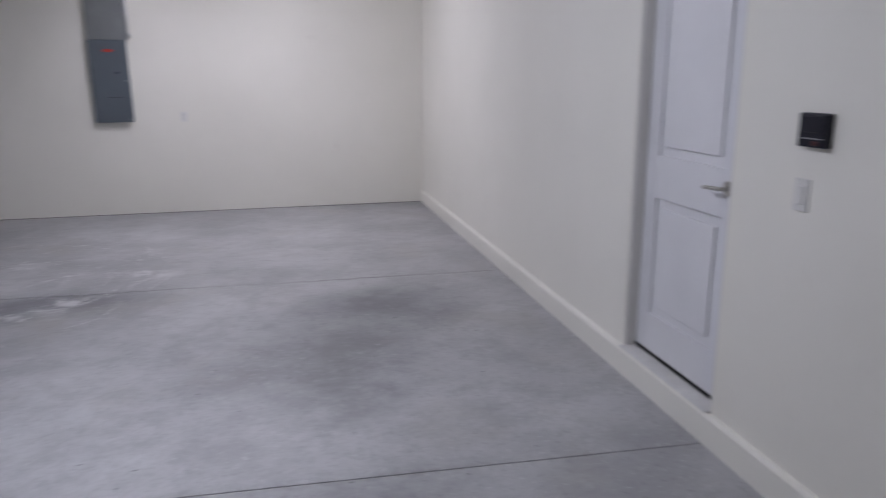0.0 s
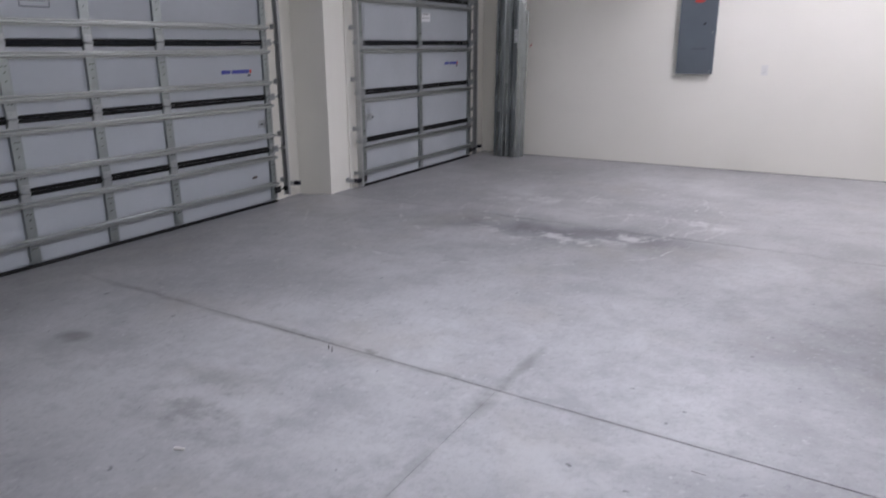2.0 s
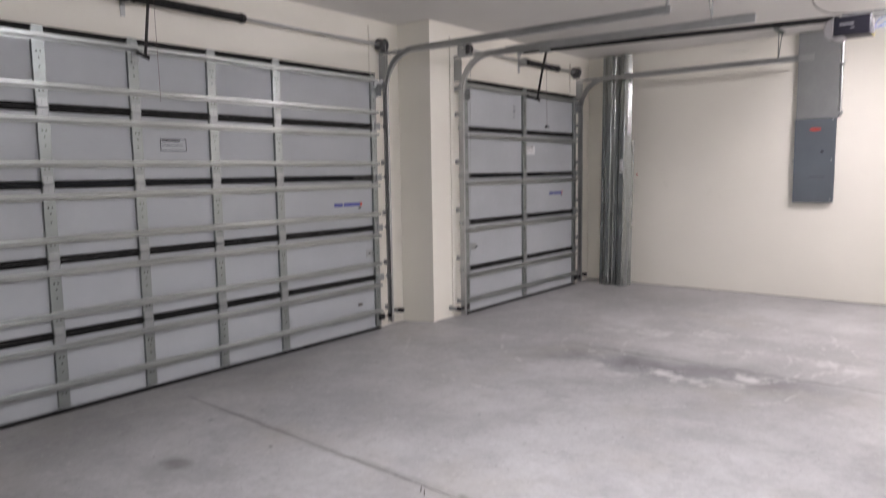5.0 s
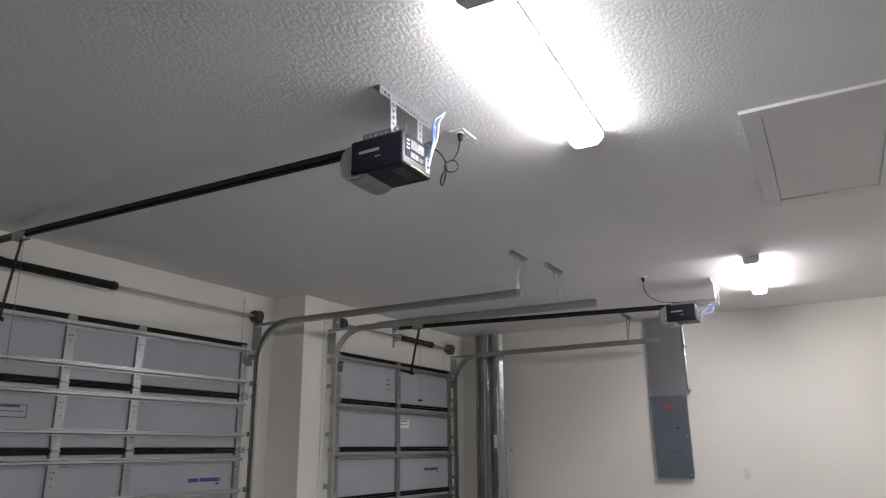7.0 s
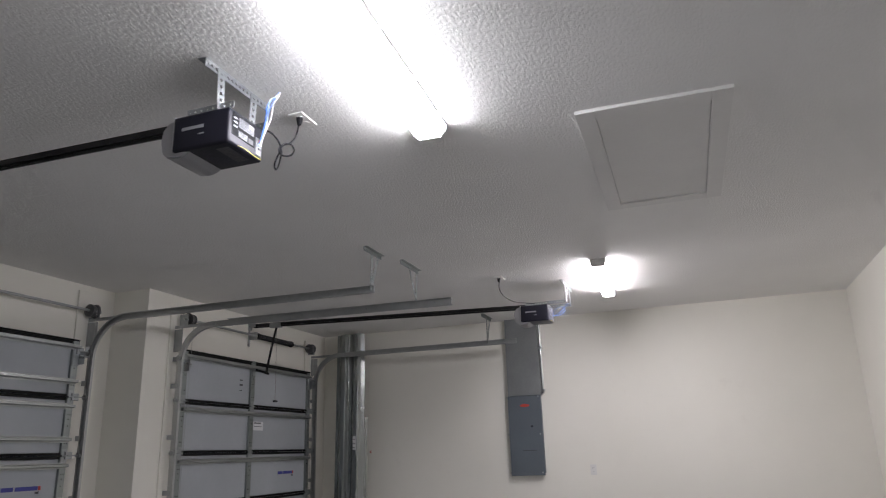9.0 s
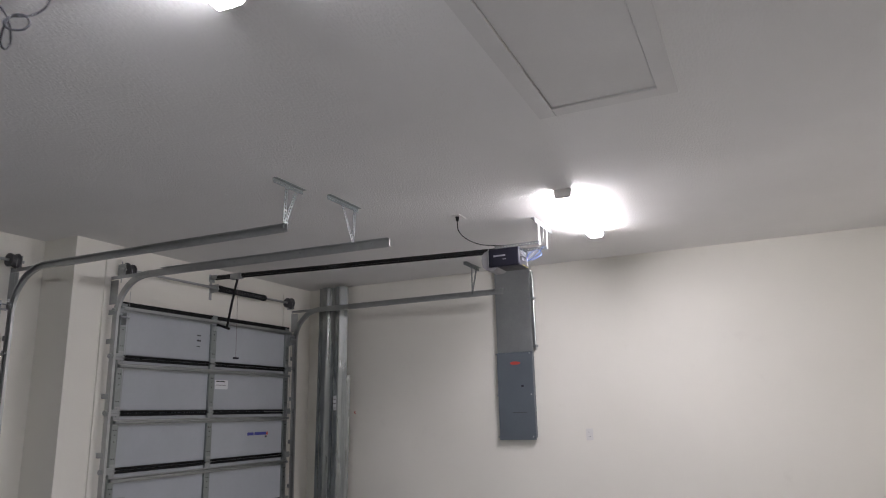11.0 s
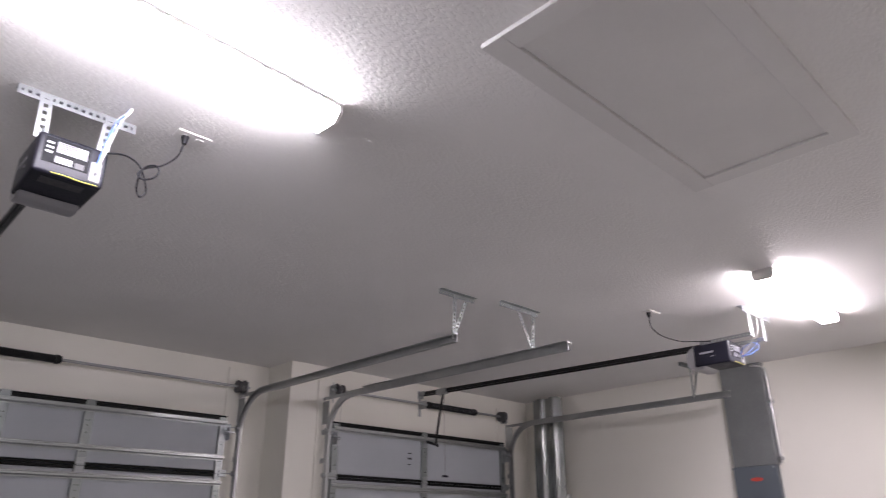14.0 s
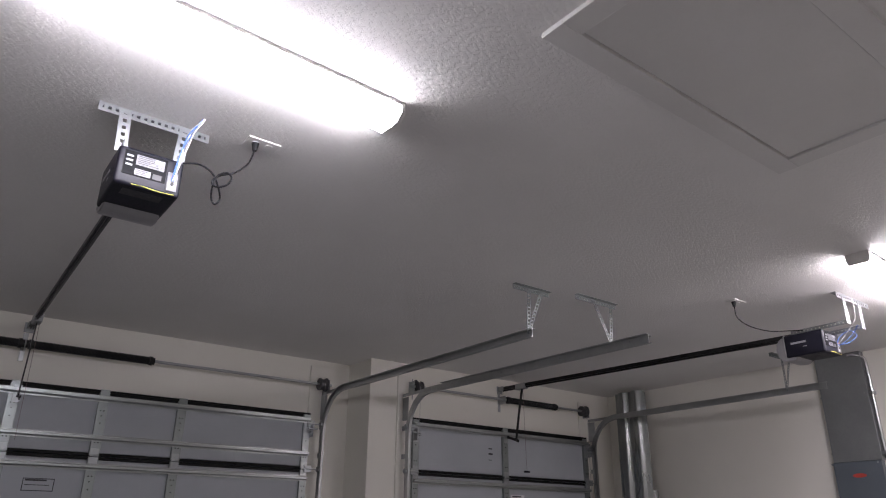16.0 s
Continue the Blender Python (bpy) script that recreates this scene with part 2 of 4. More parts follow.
        col = mix_node(n, l, mix_node(n, l, 1.0, ring.outputs[0], broken, "MULTIPLY"), col, pale)
    l.new(col, b.inputs["Base Color"])
    l.new(ramp_node(n, l, patch, [(0.3, (0.38,) * 3), (0.7, (0.6,) * 3)]), b.inputs["Roughness"])
    h = mix_node(n, l, 0.5, speck, patch)
    bump_node(n, l, h, 0.2, 0.003, b)
    return m


def emitter(name, colour, power):
    m, n, l, b = nodes_of(name)
    b.inputs["Base Color"].default_value = (0.85, 0.85, 0.85, 1)
    b.inputs["Emission Color"].default_value = (*colour, 1)
    b.inputs["Emission Strength"].default_value = power
    return m


WALL = wall_paint()
CEIL = ceiling_paint()
FLOOR = concrete()
# dirt in the floor joints, and the painted shade along the north wall's foot
JOINTDIRT_GAPSHADE = surface("dark_joint_dirt_and_gap_shade", (0.02, 0.019, 0.018), 0.9, vary=0.3, scale=6)
TRIM = surface("white_trim_paint", (0.72, 0.70, 0.67), 0.45, vary=0.05, scale=2, grain=60, bump=0.08)
DOORPAINT = surface("white_door_paint", (0.76, 0.76, 0.78), 0.4, vary=0.05, scale=2, grain=60, bump=0.06)
STEEL = surface("white_steel_door_skin", (0.62, 0.65, 0.68), 0.42, vary=0.06, scale=1.2, grain=30, bump=0.05)
ZINC = galvanised("galvanised_steel", (0.38, 0.40, 0.41), 0.36)
RIB = galvanised("galvanised_strut_steel", (0.40, 0.425, 0.42), 0.32)
STILE = galvanised("dull_galvanised_stile_steel", (0.29, 0.32, 0.315), 0.36)
TOPSEAL = surface("dull_brown_handle_plastic", (0.14, 0.12, 0.11), 0.6, vary=0.2, grain=60)
SCRAP = surface("dull_brown_scrap", (0.07, 0.065, 0.06), 0.7, vary=0.2)
FLECK = surface("dusty_paint_fleck", (0.5, 0.49, 0.48), 0.7, vary=0.2)
GAPSHADE = surface("hatch_gap_shade", (0.48, 0.47, 0.46), 0.6, vary=0.1, grain=60)
DULLZINC = galvanised("dull_galvanised_track_steel", (0.46, 0.475, 0.48), 0.42)
BLACK = surface("black_plastic", (0.011, 0.011, 0.019), 0.42, vary=0.12, grain=200, bump=0.06, depth=0.0005)
BLACK.node_tree.nodes["Principled BSDF"].inputs["Specular IOR Level"].default_value = 0.3
RUBBER = surface("black_rubber_seal", (0.011, 0.011, 0.011), 0.7, vary=0.3, grain=100)
RUBBER.node_tree.nodes["Principled BSDF"].inputs["Specular IOR Level"].default_value = 0.2
BLACKSTEEL = surface("black_painted_steel", (0.018, 0.018, 0.019), 0.35, metal=0.3, vary=0.3, scale=12)
SPRING = surface("oiled_dark_spring_steel", (0.03, 0.03, 0.032), 0.4, metal=0.7, vary=0.3)
PANELGREY = surface("grey_enamel_panel_paint", (0.105, 0.125, 0.145), 0.42, vary=0.08, scale=3, grain=90, bump=0.06)
DUCTGREY = surface("galvanised_cover_sheet", (0.33, 0.345, 0.35), 0.4, metal=0.7, vary=0.12, scale=3, grain=50, bump=0.06)
WHITEPL = surface("white_plastic", (0.75, 0.74, 0.71), 0.35, vary=0.04, grain=150, bump=0.04)
LABEL = surface("white_paper_label", (0.72, 0.73, 0.74), 0.5, vary=0.05, grain=200, bump=0.03)
PRINT = surface("dark_print", (0.05, 0.05, 0.055), 0.5, vary=0.1, bump=0)
BLUEPRINT = surface("blue_print", (0.05, 0.06, 0.30), 0.5, vary=0.1, bump=0)
REDPRINT = surface("red_print", (0.55, 0.06, 0.04), 0.5, vary=0.1, bump=0)
PALEPRINT = surface("pale_grey_print", (0.30, 0.305, 0.32), 0.5, vary=0.1, bump=0)
DIMPRINT = surface("dim_grey_print", (0.045, 0.046, 0.05), 0.5, vary=0.1, bump=0)
BLUEWIRE = surface("blue_wire_insulation", (0.10, 0.22, 0.60), 0.4, vary=0.1)
YELLOW = surface("yellow_wire_insulation", (0.75, 0.65, 0.08), 0.4, vary=0.1)
HATCH = surface("white_hatch_paint", (0.70, 0.69, 0.67), 0.55, vary=0.05, scale=2, grain=70, bump=0.08)
TUBE = emitter("lit_fluorescent_diffuser", (0.85, 0.92, 1.0), LAMP_POWER)
FAR_TUBE = emitter("lit_fluorescent_diffuser_far", (0.91, 0.94, 1.0), FAR_LAMP_POWER)

DRUM = surface("dark_cast_aluminium", (0.10, 0.10, 0.105), 0.5, metal=0.5, vary=0.25, scale=20)
CHROME = surface("pale_plastic_trim", (0.62, 0.63, 0.65), 0.4, vary=0.05)
LENS = surface("frosted_lens_plastic", (0.34, 0.34, 0.355), 0.35, vary=0.02, grain=8, bump=0.0)
LENS.node_tree.nodes["Principled BSDF"].inputs["Transmission Weight"].default_value = 0.25
DIMROPE = surface("grey_red_cord", (0.22, 0.16, 0.15), 0.8, vary=0.2, scale=40)
SILLPAINT = surface("pale_dusty_threshold", (0.66, 0.65, 0.63), 0.55, vary=0.15, scale=5, grain=50, bump=0.1)
TERMINAL = surface("grey_terminal_plastic", (0.2, 0.2, 0.21), 0.45, vary=0.1, scale=60)
SILVERLABEL = surface("silver_label_foil", (0.15, 0.152, 0.17), 0.3, vary=0.12, scale=40)
GREYLABEL = surface("dark_grey_label", (0.012, 0.0125, 0.015), 0.6, vary=0.2, scale=30)
GREYLABEL.node_tree.nodes["Principled BSDF"].inputs["Specular IOR Level"].default_value = 0.1
REDDARK = surface("dark_red_plastic", (0.07, 0.012, 0.014), 0.5, vary=0.1)
CABLE = surface("black_cable_rubber", (0.012, 0.012, 0.014), 0.6, vary=0.1)
CABLE.node_tree.nodes["Principled BSDF"].inputs["Specular IOR Level"].default_value = 0.15
INSUL = surface("pale_grey_vinyl_insulation", (0.405, 0.432, 0.462), 0.5, vary=0.05, scale=2.2, grain=24, bump=0.06, depth=0.003)
STORM = galvanised("bright_galvanised_sheet", (0.30, 0.32, 0.315), 0.27, 9.0, (3, 3, 0.25))
CONDUIT = galvanised("bright_conduit_steel", (0.72, 0.73, 0.74), 0.22)
NICKEL = surface("satin_nickel", (0.55, 0.53, 0.50), 0.3, metal=1.0, vary=0.06)


# ---- mesh helpers ----
def box(bm, x0, y0, z0, x1, y1, z1, bevel=0.0, seg=1):
    m = Matrix.Translation(((x0 + x1) / 2, (y0 + y1) / 2, (z0 + z1) / 2)) @ Matrix.Diagonal((abs(x1 - x0), abs(y1 - y0), abs(z1 - z0), 1))
    got = bmesh.ops.create_cube(bm, size=1, matrix=m)["verts"]
    if bevel:
        edges = list({e for v in got for e in v.link_edges})
        bmesh.ops.bevel(bm, geom=edges, offset=bevel, segments=seg, affect="EDGES", profile=0.6)
    return bm


def boxes(*specs, bevel=0.0, seg=1):
    bm = bmesh.new()
    for s in specs:
        box(bm, *s, bevel=bevel, seg=seg)
    return bm


def rod(bm, a, b, r0, r1=None, seg=14):
    a, b = Vector(a), Vector(b)
    d = b - a
    m = Matrix.Translation((a + b) / 2) @ d.to_track_quat("Z", "Y").to_matrix().to_4x4()
    bmesh.ops.create_cone(bm, cap_ends=True, segments=seg, radius1=r0, radius2=r0 if r1 is None else r1, depth=d.length, matrix=m)
    return bm


def prism(bm, outline, a, b, axis):
    """A closed outline swept straight along an axis from a to b. The outline's two numbers are the other two axes in order."""
    def at(u, v, w):
        return {"x": (w, u, v), "y": (u, w, v), "z": (u, v, w)}[axis]
    one = [bm.verts.new(at(u, v, a)) for u, v in outline]
    two = [bm.verts.new(at(u, v, b)) for u, v in outline]
    k = len(outline)
    for i in range(k):
        bm.faces.new((one[i], one[(i + 1) % k], two[(i + 1) % k], two[i]))
    bm.faces.new(one)
    bm.faces.new(two[::-1])
    return bm


def sweep(bm, points, outline, side):
    """An outline (u along side, v across) swept along a line of points that stays square to side."""
    side = Vector(side).normalized()
    pts = [Vector(p) for p in points]
    rings = []
    for i, p in enumerate(pts):
        t = (pts[min(i + 1, len(pts) - 1)] - pts[max(i - 1, 0)]).normalized()
        up = side.cross(t)
        rings.append([bm.verts.new(p + side * u + up * v) for u, v in outline])
    k = len(outline)
    for a, b in zip(rings, rings[1:]):
        for j in range(k):
            bm.faces.new((a[j], a[(j + 1) % k], b[(j + 1) % k], b[j]))
    bm.faces.new(rings[0])
    bm.faces.new(rings[-1][::-1])
    return bm


def cord(points, radius, steps=10, seg=8):
    """A round cord through points, smoothed."""
    pts = [Vector(p) for p in points]
    line = []
    for i in range(len(pts) - 1):
        p0, p1, p2, p3 = pts[max(i - 1, 0)], pts[i], pts[i + 1], pts[min(i + 2, len(pts) - 1)]
        for s in range(steps):
            t = s / steps
            line.append(0.5 * (2 * p1 + (p2 - p0) * t + (2 * p0 - 5 * p1 + 4 * p2 - p3) * t * t + (3 * p1 - p0 - 3 * p2 + p3) * t ** 3))
    line.append(pts[-1])
    bm = bmesh.new()
    rings, up = [], Vector((0.13, 0.31, 0.94))
    for i, p in enumerate(line):
        t = (line[min(i + 1, len(line) - 1)] - line[max(i - 1, 0)]).normalized()
        u = (up - t * up.dot(t)).normalized()
        up = u
        v = t.cross(u)
        rings.append([bm.verts.new(p + (u * math.cos(a) + v * math.sin(a)) * radius) for a in (j * math.tau / seg for j in range(seg))])
    for a, b in zip(rings, rings[1:]):
        for j in range(seg):
            bm.faces.new((a[j], a[(j + 1) % seg], b[(j + 1) % seg], b[j]))
    bm.faces.new(rings[0][::-1])
    bm.faces.new(rings[-1])
    return bm


def part(name, bm, material, parent=None, label="", smooth=False):
    bmesh.ops.recalc_face_normals(bm, faces=bm.faces)
    me = bpy.data.meshes.new(name)
    bm.to_mesh(me)
    bm.free()
    me.materials.append(material)
    if smooth:
        for p in me.polygons:
            p.use_smooth = True
        me.set_sharp_from_angle(angle=radians(40))
    ob = new(name, me)
    if parent is not None:
        ob.parent = parent
        ob.matrix_parent_inverse = parent.matrix_world.inverted()
    if label:
        tagged(ob, label)
    return ob


def thing(name, label, category, at=(0, 0, 0), group="", kind=""):
    ob = new(name)
    ob.empty_display_size = 0.05
    ob.location = at
    bpy.context.view_layer.update()
    return tagged(ob, label, category, group, kind)


def structure(name, bm, material, label):
    return tagged(part(name, bm, material), label, name.split("_")[0], kind="structure")


# ---- structure ----
def with_opening(bm, x0, x1, y0, y1, a, b, top, high=HIGH, low=-0.05):
    """A wall along y with one opening from a to b that is top high."""
    prism(bm, [(y0, low), (a, low), (a, top), (b, top), (b, low), (y1, low), (y1, high), (y0, high)], x0, x1, "x")
    return bm


structure("wall_north", boxes((-0.7, NORTH, -0.1, EAST + 0.2, NORTH + 0.15, HIGH)), WALL, "cream painted smooth garage wall with faint scuffs")
structure("wall_south", boxes((-0.7, SOUTH - 0.15, -0.1, EAST + 0.2, SOUTH, HIGH)), WALL, "plain cream painted garage wall behind")
# thin dark strip on the wall face paints the shade of the gap below
structure("trim_floor_gap", boxes((0.0, NORTH - 0.003, 0.0005, EAST - 0.03, NORTH, 0.005)), JOINTDIRT_GAPSHADE, "dark strip for the shade in the gap where the wall meets the concrete floor")
ENTRY = (-3.135, -2.305)    # rough opening of the house door, y
structure("wall_east", with_opening(bmesh.new(), EAST, EAST + 0.19, SOUTH, NORTH, *ENTRY, 2.215), WALL, "cream painted house wall with a white door in it")
structure("wall_west_narrow", with_opening(bmesh.new(), -0.2, 0.0, 0.14, NORTH, NARROW[0] + 0.04, NARROW[1] - 0.04, DOOR_TOP - 0.04), WALL, "cream painted wall round the single garage door")
structure("wall_west_wide", with_opening(bmesh.new(), RECESS - 0.2, RECESS, SOUTH, 0.0, WIDE[0] + 0.04, WIDE[1] - 0.04, DOOR_TOP - 0.04), WALL, "cream painted wall round the double garage door")
structure("wall_pier", boxes((RECESS - 0.2, 0.0, -0.05, 0.0, 0.14, HIGH)), WALL, "cream painted pier between the two garage doors")
structure("ceiling", boxes((-0.7, SOUTH - 0.15, HIGH, EAST + 0.2, NORTH + 0.15, HIGH + 0.12)), CEIL, "white ceiling with a knock-down plaster texture")
floor = structure("floor", boxes((-0.9, SOUTH - 0.15, -0.15, EAST + 0.2, NORTH + 0.15, -0.06)), JOINTDIRT_GAPSHADE, "grey concrete garage floor with saw-cut joints and stains")


def slab(x0, x1, low, top):
    """A slab between two slanting joints; low and top are (y at x = 0, slope)."""
    bm = bmesh.new()
    ring = [(x0, low[0] + low[1] * x0 + 0.003), (x1, low[0] + low[1] * x1 + 0.003), (x1, top[0] + top[1] * x1 - 0.003), (x0, top[0] + top[1] * x0 - 0.003)]
    prism(bm, ring, -0.06, 0.0, "z")
    bmesh.ops.bevel(bm, geom=list(bm.edges), offset=0.0012, segments=1, affect="EDGES")
    part("slab", bm, FLOOR, floor)


JOINT_X, JOINT_1, JOINT_2 = 3.278, (-2.845, -0.044), (0.045, -0.028)
slab(0.12, JOINT_X - 0.0006, (SOUTH, 0), JOINT_1)
slab(JOINT_X + 0.0006, EAST, (SOUTH, 0), JOINT_1)
slab(0.12, EAST, JOINT_1, JOINT_2)
slab(-0.9, EAST, JOINT_2, (NORTH, 0))
# the floor falls away to the wide door
bm = prism(bmesh.new(), [(0.119, 0.0), (0.119, -0.06), (-0.9, -0.06), (-0.9, -0.035), (-0.325, -0.035), (-0.1, -0.012), (0.06, -0.001)], SOUTH, 0.042, "y")
part("apron", bm, FLOOR, floor, "concrete that slopes down to the wide door", smooth=False)


# ---- hatch, lights and fittings on the ceiling ----
def attic_hatch(x0, y0, x1, y1, turn, w=0.094):
    t = thing("attic_hatch", "white painted attic hatch with flat board trim in the ceiling", "hatch", ((x0 + x1) / 2, (y0 + y1) / 2, HIGH))
    low = HIGH - 0.02
    for name, s in (("trim_board", (x0, y0, low, x0 + w, y1, HIGH)), ("trim_board", (x1 - w, y0, low, x1, y1, HIGH)),
                    ("trim_board", (x0 + w, y0, low + 0.001, x1 - w, y0 + w, HIGH)), ("trim_board", (x0 + w, y1 - w, low + 0.001, x1 - w, y1, HIGH))):
        part(name, boxes(s, bevel=0.003, seg=2), HATCH, t)
    part("hatch_panel", boxes((x0 + w + 0.004, y0 + w + 0.004, HIGH - 0.009, x1 - w - 0.004, y1 - w - 0.004, HIGH - 0.001), bevel=0.002), HATCH, t)
    # grey sheet behind the panel paints the shade in the narrow gap
    part("gap", boxes((x0 + w, y0 + w, HIGH - 0.003, x1 - w, y1 - w, HIGH - 0.0005)), GAPSHADE, t, "grey sheet for the shade in the gap round the hatch panel")
    t.rotation_euler.z = turn


attic_hatch(4.40, -2.02, 5.137, -0.475, 0.018)


def ceiling_light(x0, x1, y0, y1, turn, deep, side, glow):
    t = thing("ceiling_light", "lit white fluorescent wraparound light on the ceiling", "ceiling light", ((x0 + x1) / 2, (y0 + y1) / 2, HIGH), "ceiling lights")
    w, c = (x1 - x0) / 2, (x0 + x1) / 2
    shape = [(c - w + 0.004, HIGH - 0.014), (c - w + 0.004, HIGH - 0.042), (c - w * side, HIGH - deep + 0.006), (c - w * 0.3, HIGH - deep),
             (c + w * 0.3, HIGH - deep), (c + w * side, HIGH - deep + 0.006), (c + w - 0.004, HIGH - 0.042), (c + w - 0.004, HIGH - 0.014)]
    part("diffuser", prism(bmesh.new(), shape, y0 + 0.001, y1 - 0.001, "y"), glow, t, "glowing white wraparound diffuser")
    part("housing", boxes((c - w, y0, HIGH - 0.016, c + w, y1, HIGH), bevel=0.002), WHITEPL, t)
    cap = [(c - w, HIGH), (c - w, HIGH - 0.044), (c - w * side, HIGH - deep), (c + w * side, HIGH - deep), (c + w, HIGH - 0.044), (c + w, HIGH)]
    part("end_cap", prism(bmesh.new(), cap, y0 - 0.016, y0, "y"), WHITEPL, t)
    part("end_cap", prism(bmesh.new(), cap, y1, y1 + 0.016, "y"), WHITEPL, t)
    t.rotation_euler.z = turn


ceiling_light(3.651, 3.825, -3.50, -2.178, 0.047, 0.078, 0.62, TUBE)
ceiling_light(4.024, 4.156, 0.862, 2.185, 0.055, 0.07, 0.82, FAR_TUBE)


def perforated(bm, a, b, width, thick, across, step=0.027, ratio=0.31):
    """A flat steel strip from a to b with a row of square-cornered holes, built from bars that leave the holes open."""
    a, b = Vector(a), Vector(b)
    d = b - a
    t = d.normalized()
    s = Vector(across).normalized()
    n = t.cross(s)
    turn = Matrix((t, s, n)).transposed().to_4x4()
    count = max(2, int(d.length / step))
    gap = d.length / count

    def bar(u0, u1, v0, v1):
        m = Matrix.Translation(a) @ turn @ Matrix.Translation(((u0 + u1) / 2, (v0 + v1) / 2, 0)) @ Matrix.Diagonal((u1 - u0, v1 - v0, thick, 1))
        bmesh.ops.create_cube(bm, size=1, matrix=m)
    hole = width * ratio
    bar(0, d.length, -width / 2, -hole / 2)
    bar(0, d.length, hole / 2, width / 2)
    for i in range(count + 1):
        c = i * gap
        bar(max(0, c - gap / 2 + hole * 0.5), min(d.length, c + gap / 2 - hole * 0.5), -hole / 2, hole / 2) if 0 < i < count else None
    bar(0, gap * 0.5 - hole * 0.0, -hole / 2, hole / 2)
    bar(d.length - gap * 0.5, d.length, -hole / 2, hole / 2)
    return bm


def angle_iron(a, b, width, across, other, thick=0.003):
    """Perforated angle: two strips that meet along one edge."""
    bm = bmesh.new()
    a, b = Vector(a), Vector(b)
    s, o = Vector(across).normalized(), Vector(other).normalized()
    perforated(bm, a + s * width / 2, b + s * width / 2, width, thick, s)
    perforated(bm, a + o * width / 2, b + o * width / 2, width, thick, o)
    return bm


# ---- garage doors ----
WIDE_FACE, NARROW_FACE, SET_BACK, WIDE_SILL = -0.335, 0.065, 0.018, -0.035
def hat(z, depth, high):
    """The outline (x, z) of a strut: a folded steel channel with flat lips and a narrow front."""
    k, lip, slope = 0.002, 0.009, 0.008
    outer = [(0, z - lip), (k, z - lip), (k, z), (depth - 0.004, z + slope - 0.002), (depth, z + slope + 0.002), (depth, z + high - slope - 0.002),
             (depth - 0.004, z + high - slope + 0.002), (k, z + high), (k, z + high + lip), (0, z + high + lip)]
    inner = [(0, z + high - k), (depth - k, z + high - slope - k), (depth - k, z + slope + k), (0, z + k)]
    return outer + inner


def garage_door(face, y0, y1, stiles, twin, label, sill):
    """A sectional door whose stiles stand at x = face, over panels set back from them. stiles: y of the uprights between the ends. twin: two struts on each section. sill: height of the floor under it."""
    door = thing("garage_door", label, "garage door", (face, (y0 + y1) / 2, sill), "sectional garage doors")
    step = DOOR_TOP / 5
    ends = [y0 + 0.034, *sorted(stiles), y1 - 0.034]
    half = [0.032] + [0.037] * len(stiles) + [0.032]
    skin = face - SET_BACK
    for k in range(5):
        z0, z1 = k * step, (k + 1) * step
        low = z0 if k else sill + 0.03
        sec = part("section", boxes((skin - 0.042, y0, low, skin - 0.006, y1, z1 - 0.004), bevel=0.003), STEEL, door)
        part("joint_rail", boxes((skin - 0.006, y0 + 0.01, z1 - 0.028, skin + 0.014, y1 - 0.01, z1 - 0.004), bevel=0.002), RUBBER, sec, "black rail along the section's edge")
        if k:
            part("joint_rail", boxes((skin - 0.006, y0 + 0.01, z0, skin + 0.016, y1 - 0.01, z0 + 0.022), bevel=0.002), RUBBER, sec, "black rail along the section's edge")
        lo, hi = (z0 + 0.024 if k else sill + 0.034), z1 - 0.03
        for (p, hp), (q, hq) in zip(zip(ends, half), zip(ends[1:], half[1:])):
            part("insulation_panel", boxes((skin - 0.006, p + hp * 0.7, lo, skin + 0.004, q - hq * 0.7, hi), bevel=0.003), INSUL, sec, "smooth pale grey insulation panel")
        for p, h in zip(ends, half):
            foot, head = (z0 + 0.004 if k else sill + 0.036), z1 - 0.006
            bm = boxes((face + 0.008, p - h, foot, face + 0.011, p + h, head), (skin + 0.002, p - h, foot + 0.004, face + 0.008, p - h + 0.003, head - 0.004), (skin + 0.002, p + h - 0.003, foot + 0.004, face + 0.008, p + h, head - 0.004), bevel=0.001)
            part("stile", bm, STILE, sec, "galvanised upright stile")
            # raised black discs paint the shade inside the stile's punched holes
            spots = [(z1 - 0.15, 0.012), (z1 - 0.15, -0.012), (z1 - 0.19, 0), (z0 + 0.10, 0.012), (z0 + 0.10, -0.012), ((z0 + z1) / 2, 0)]
            bm = bmesh.new()
            for z, dy in spots:
                rod(bm, (face + 0.0105, p + dy, z), (face + 0.0122, p + dy, z), 0.0055, seg=8)
            part("hole_disc", bm, RUBBER, sec)
        if k < 4:
            for p in ends:
                bm = boxes((face + 0.0112, p - 0.03, z1 - 0.06, face + 0.0145, p + 0.03, z1 - 0.012), (face + 0.0112, p - 0.03, z1 + 0.008, face + 0.0145, p + 0.03, z1 + 0.055), bevel=0.001)
                rod(bm, (face + 0.018, p - 0.032, z1 - 0.002), (face + 0.018, p + 0.032, z1 - 0.002), 0.008, seg=10)
                for dz in (-0.035, 0.032):
                    rod(bm, (face + 0.0145, p, z1 + dz), (face + 0.02, p, z1 + dz), 0.007, seg=6)
                part("hinge", bm, ZINC, door, "galvanised hinge with bolts")
    rows = []
    for k in range(5):
        rows.append((k + 1) * step - (0.098 if k < 4 else 0.075))
        if twin or k == 0:
            rows.append(k * step + (0.115 if k else 0.135))
    for z in rows:
        bm = prism(bmesh.new(), [(face + 0.0115 + u, v) for u, v in hat(z, 0.042 if twin else 0.034, 0.034)], y0 + 0.01, y1 - 0.01, "y")
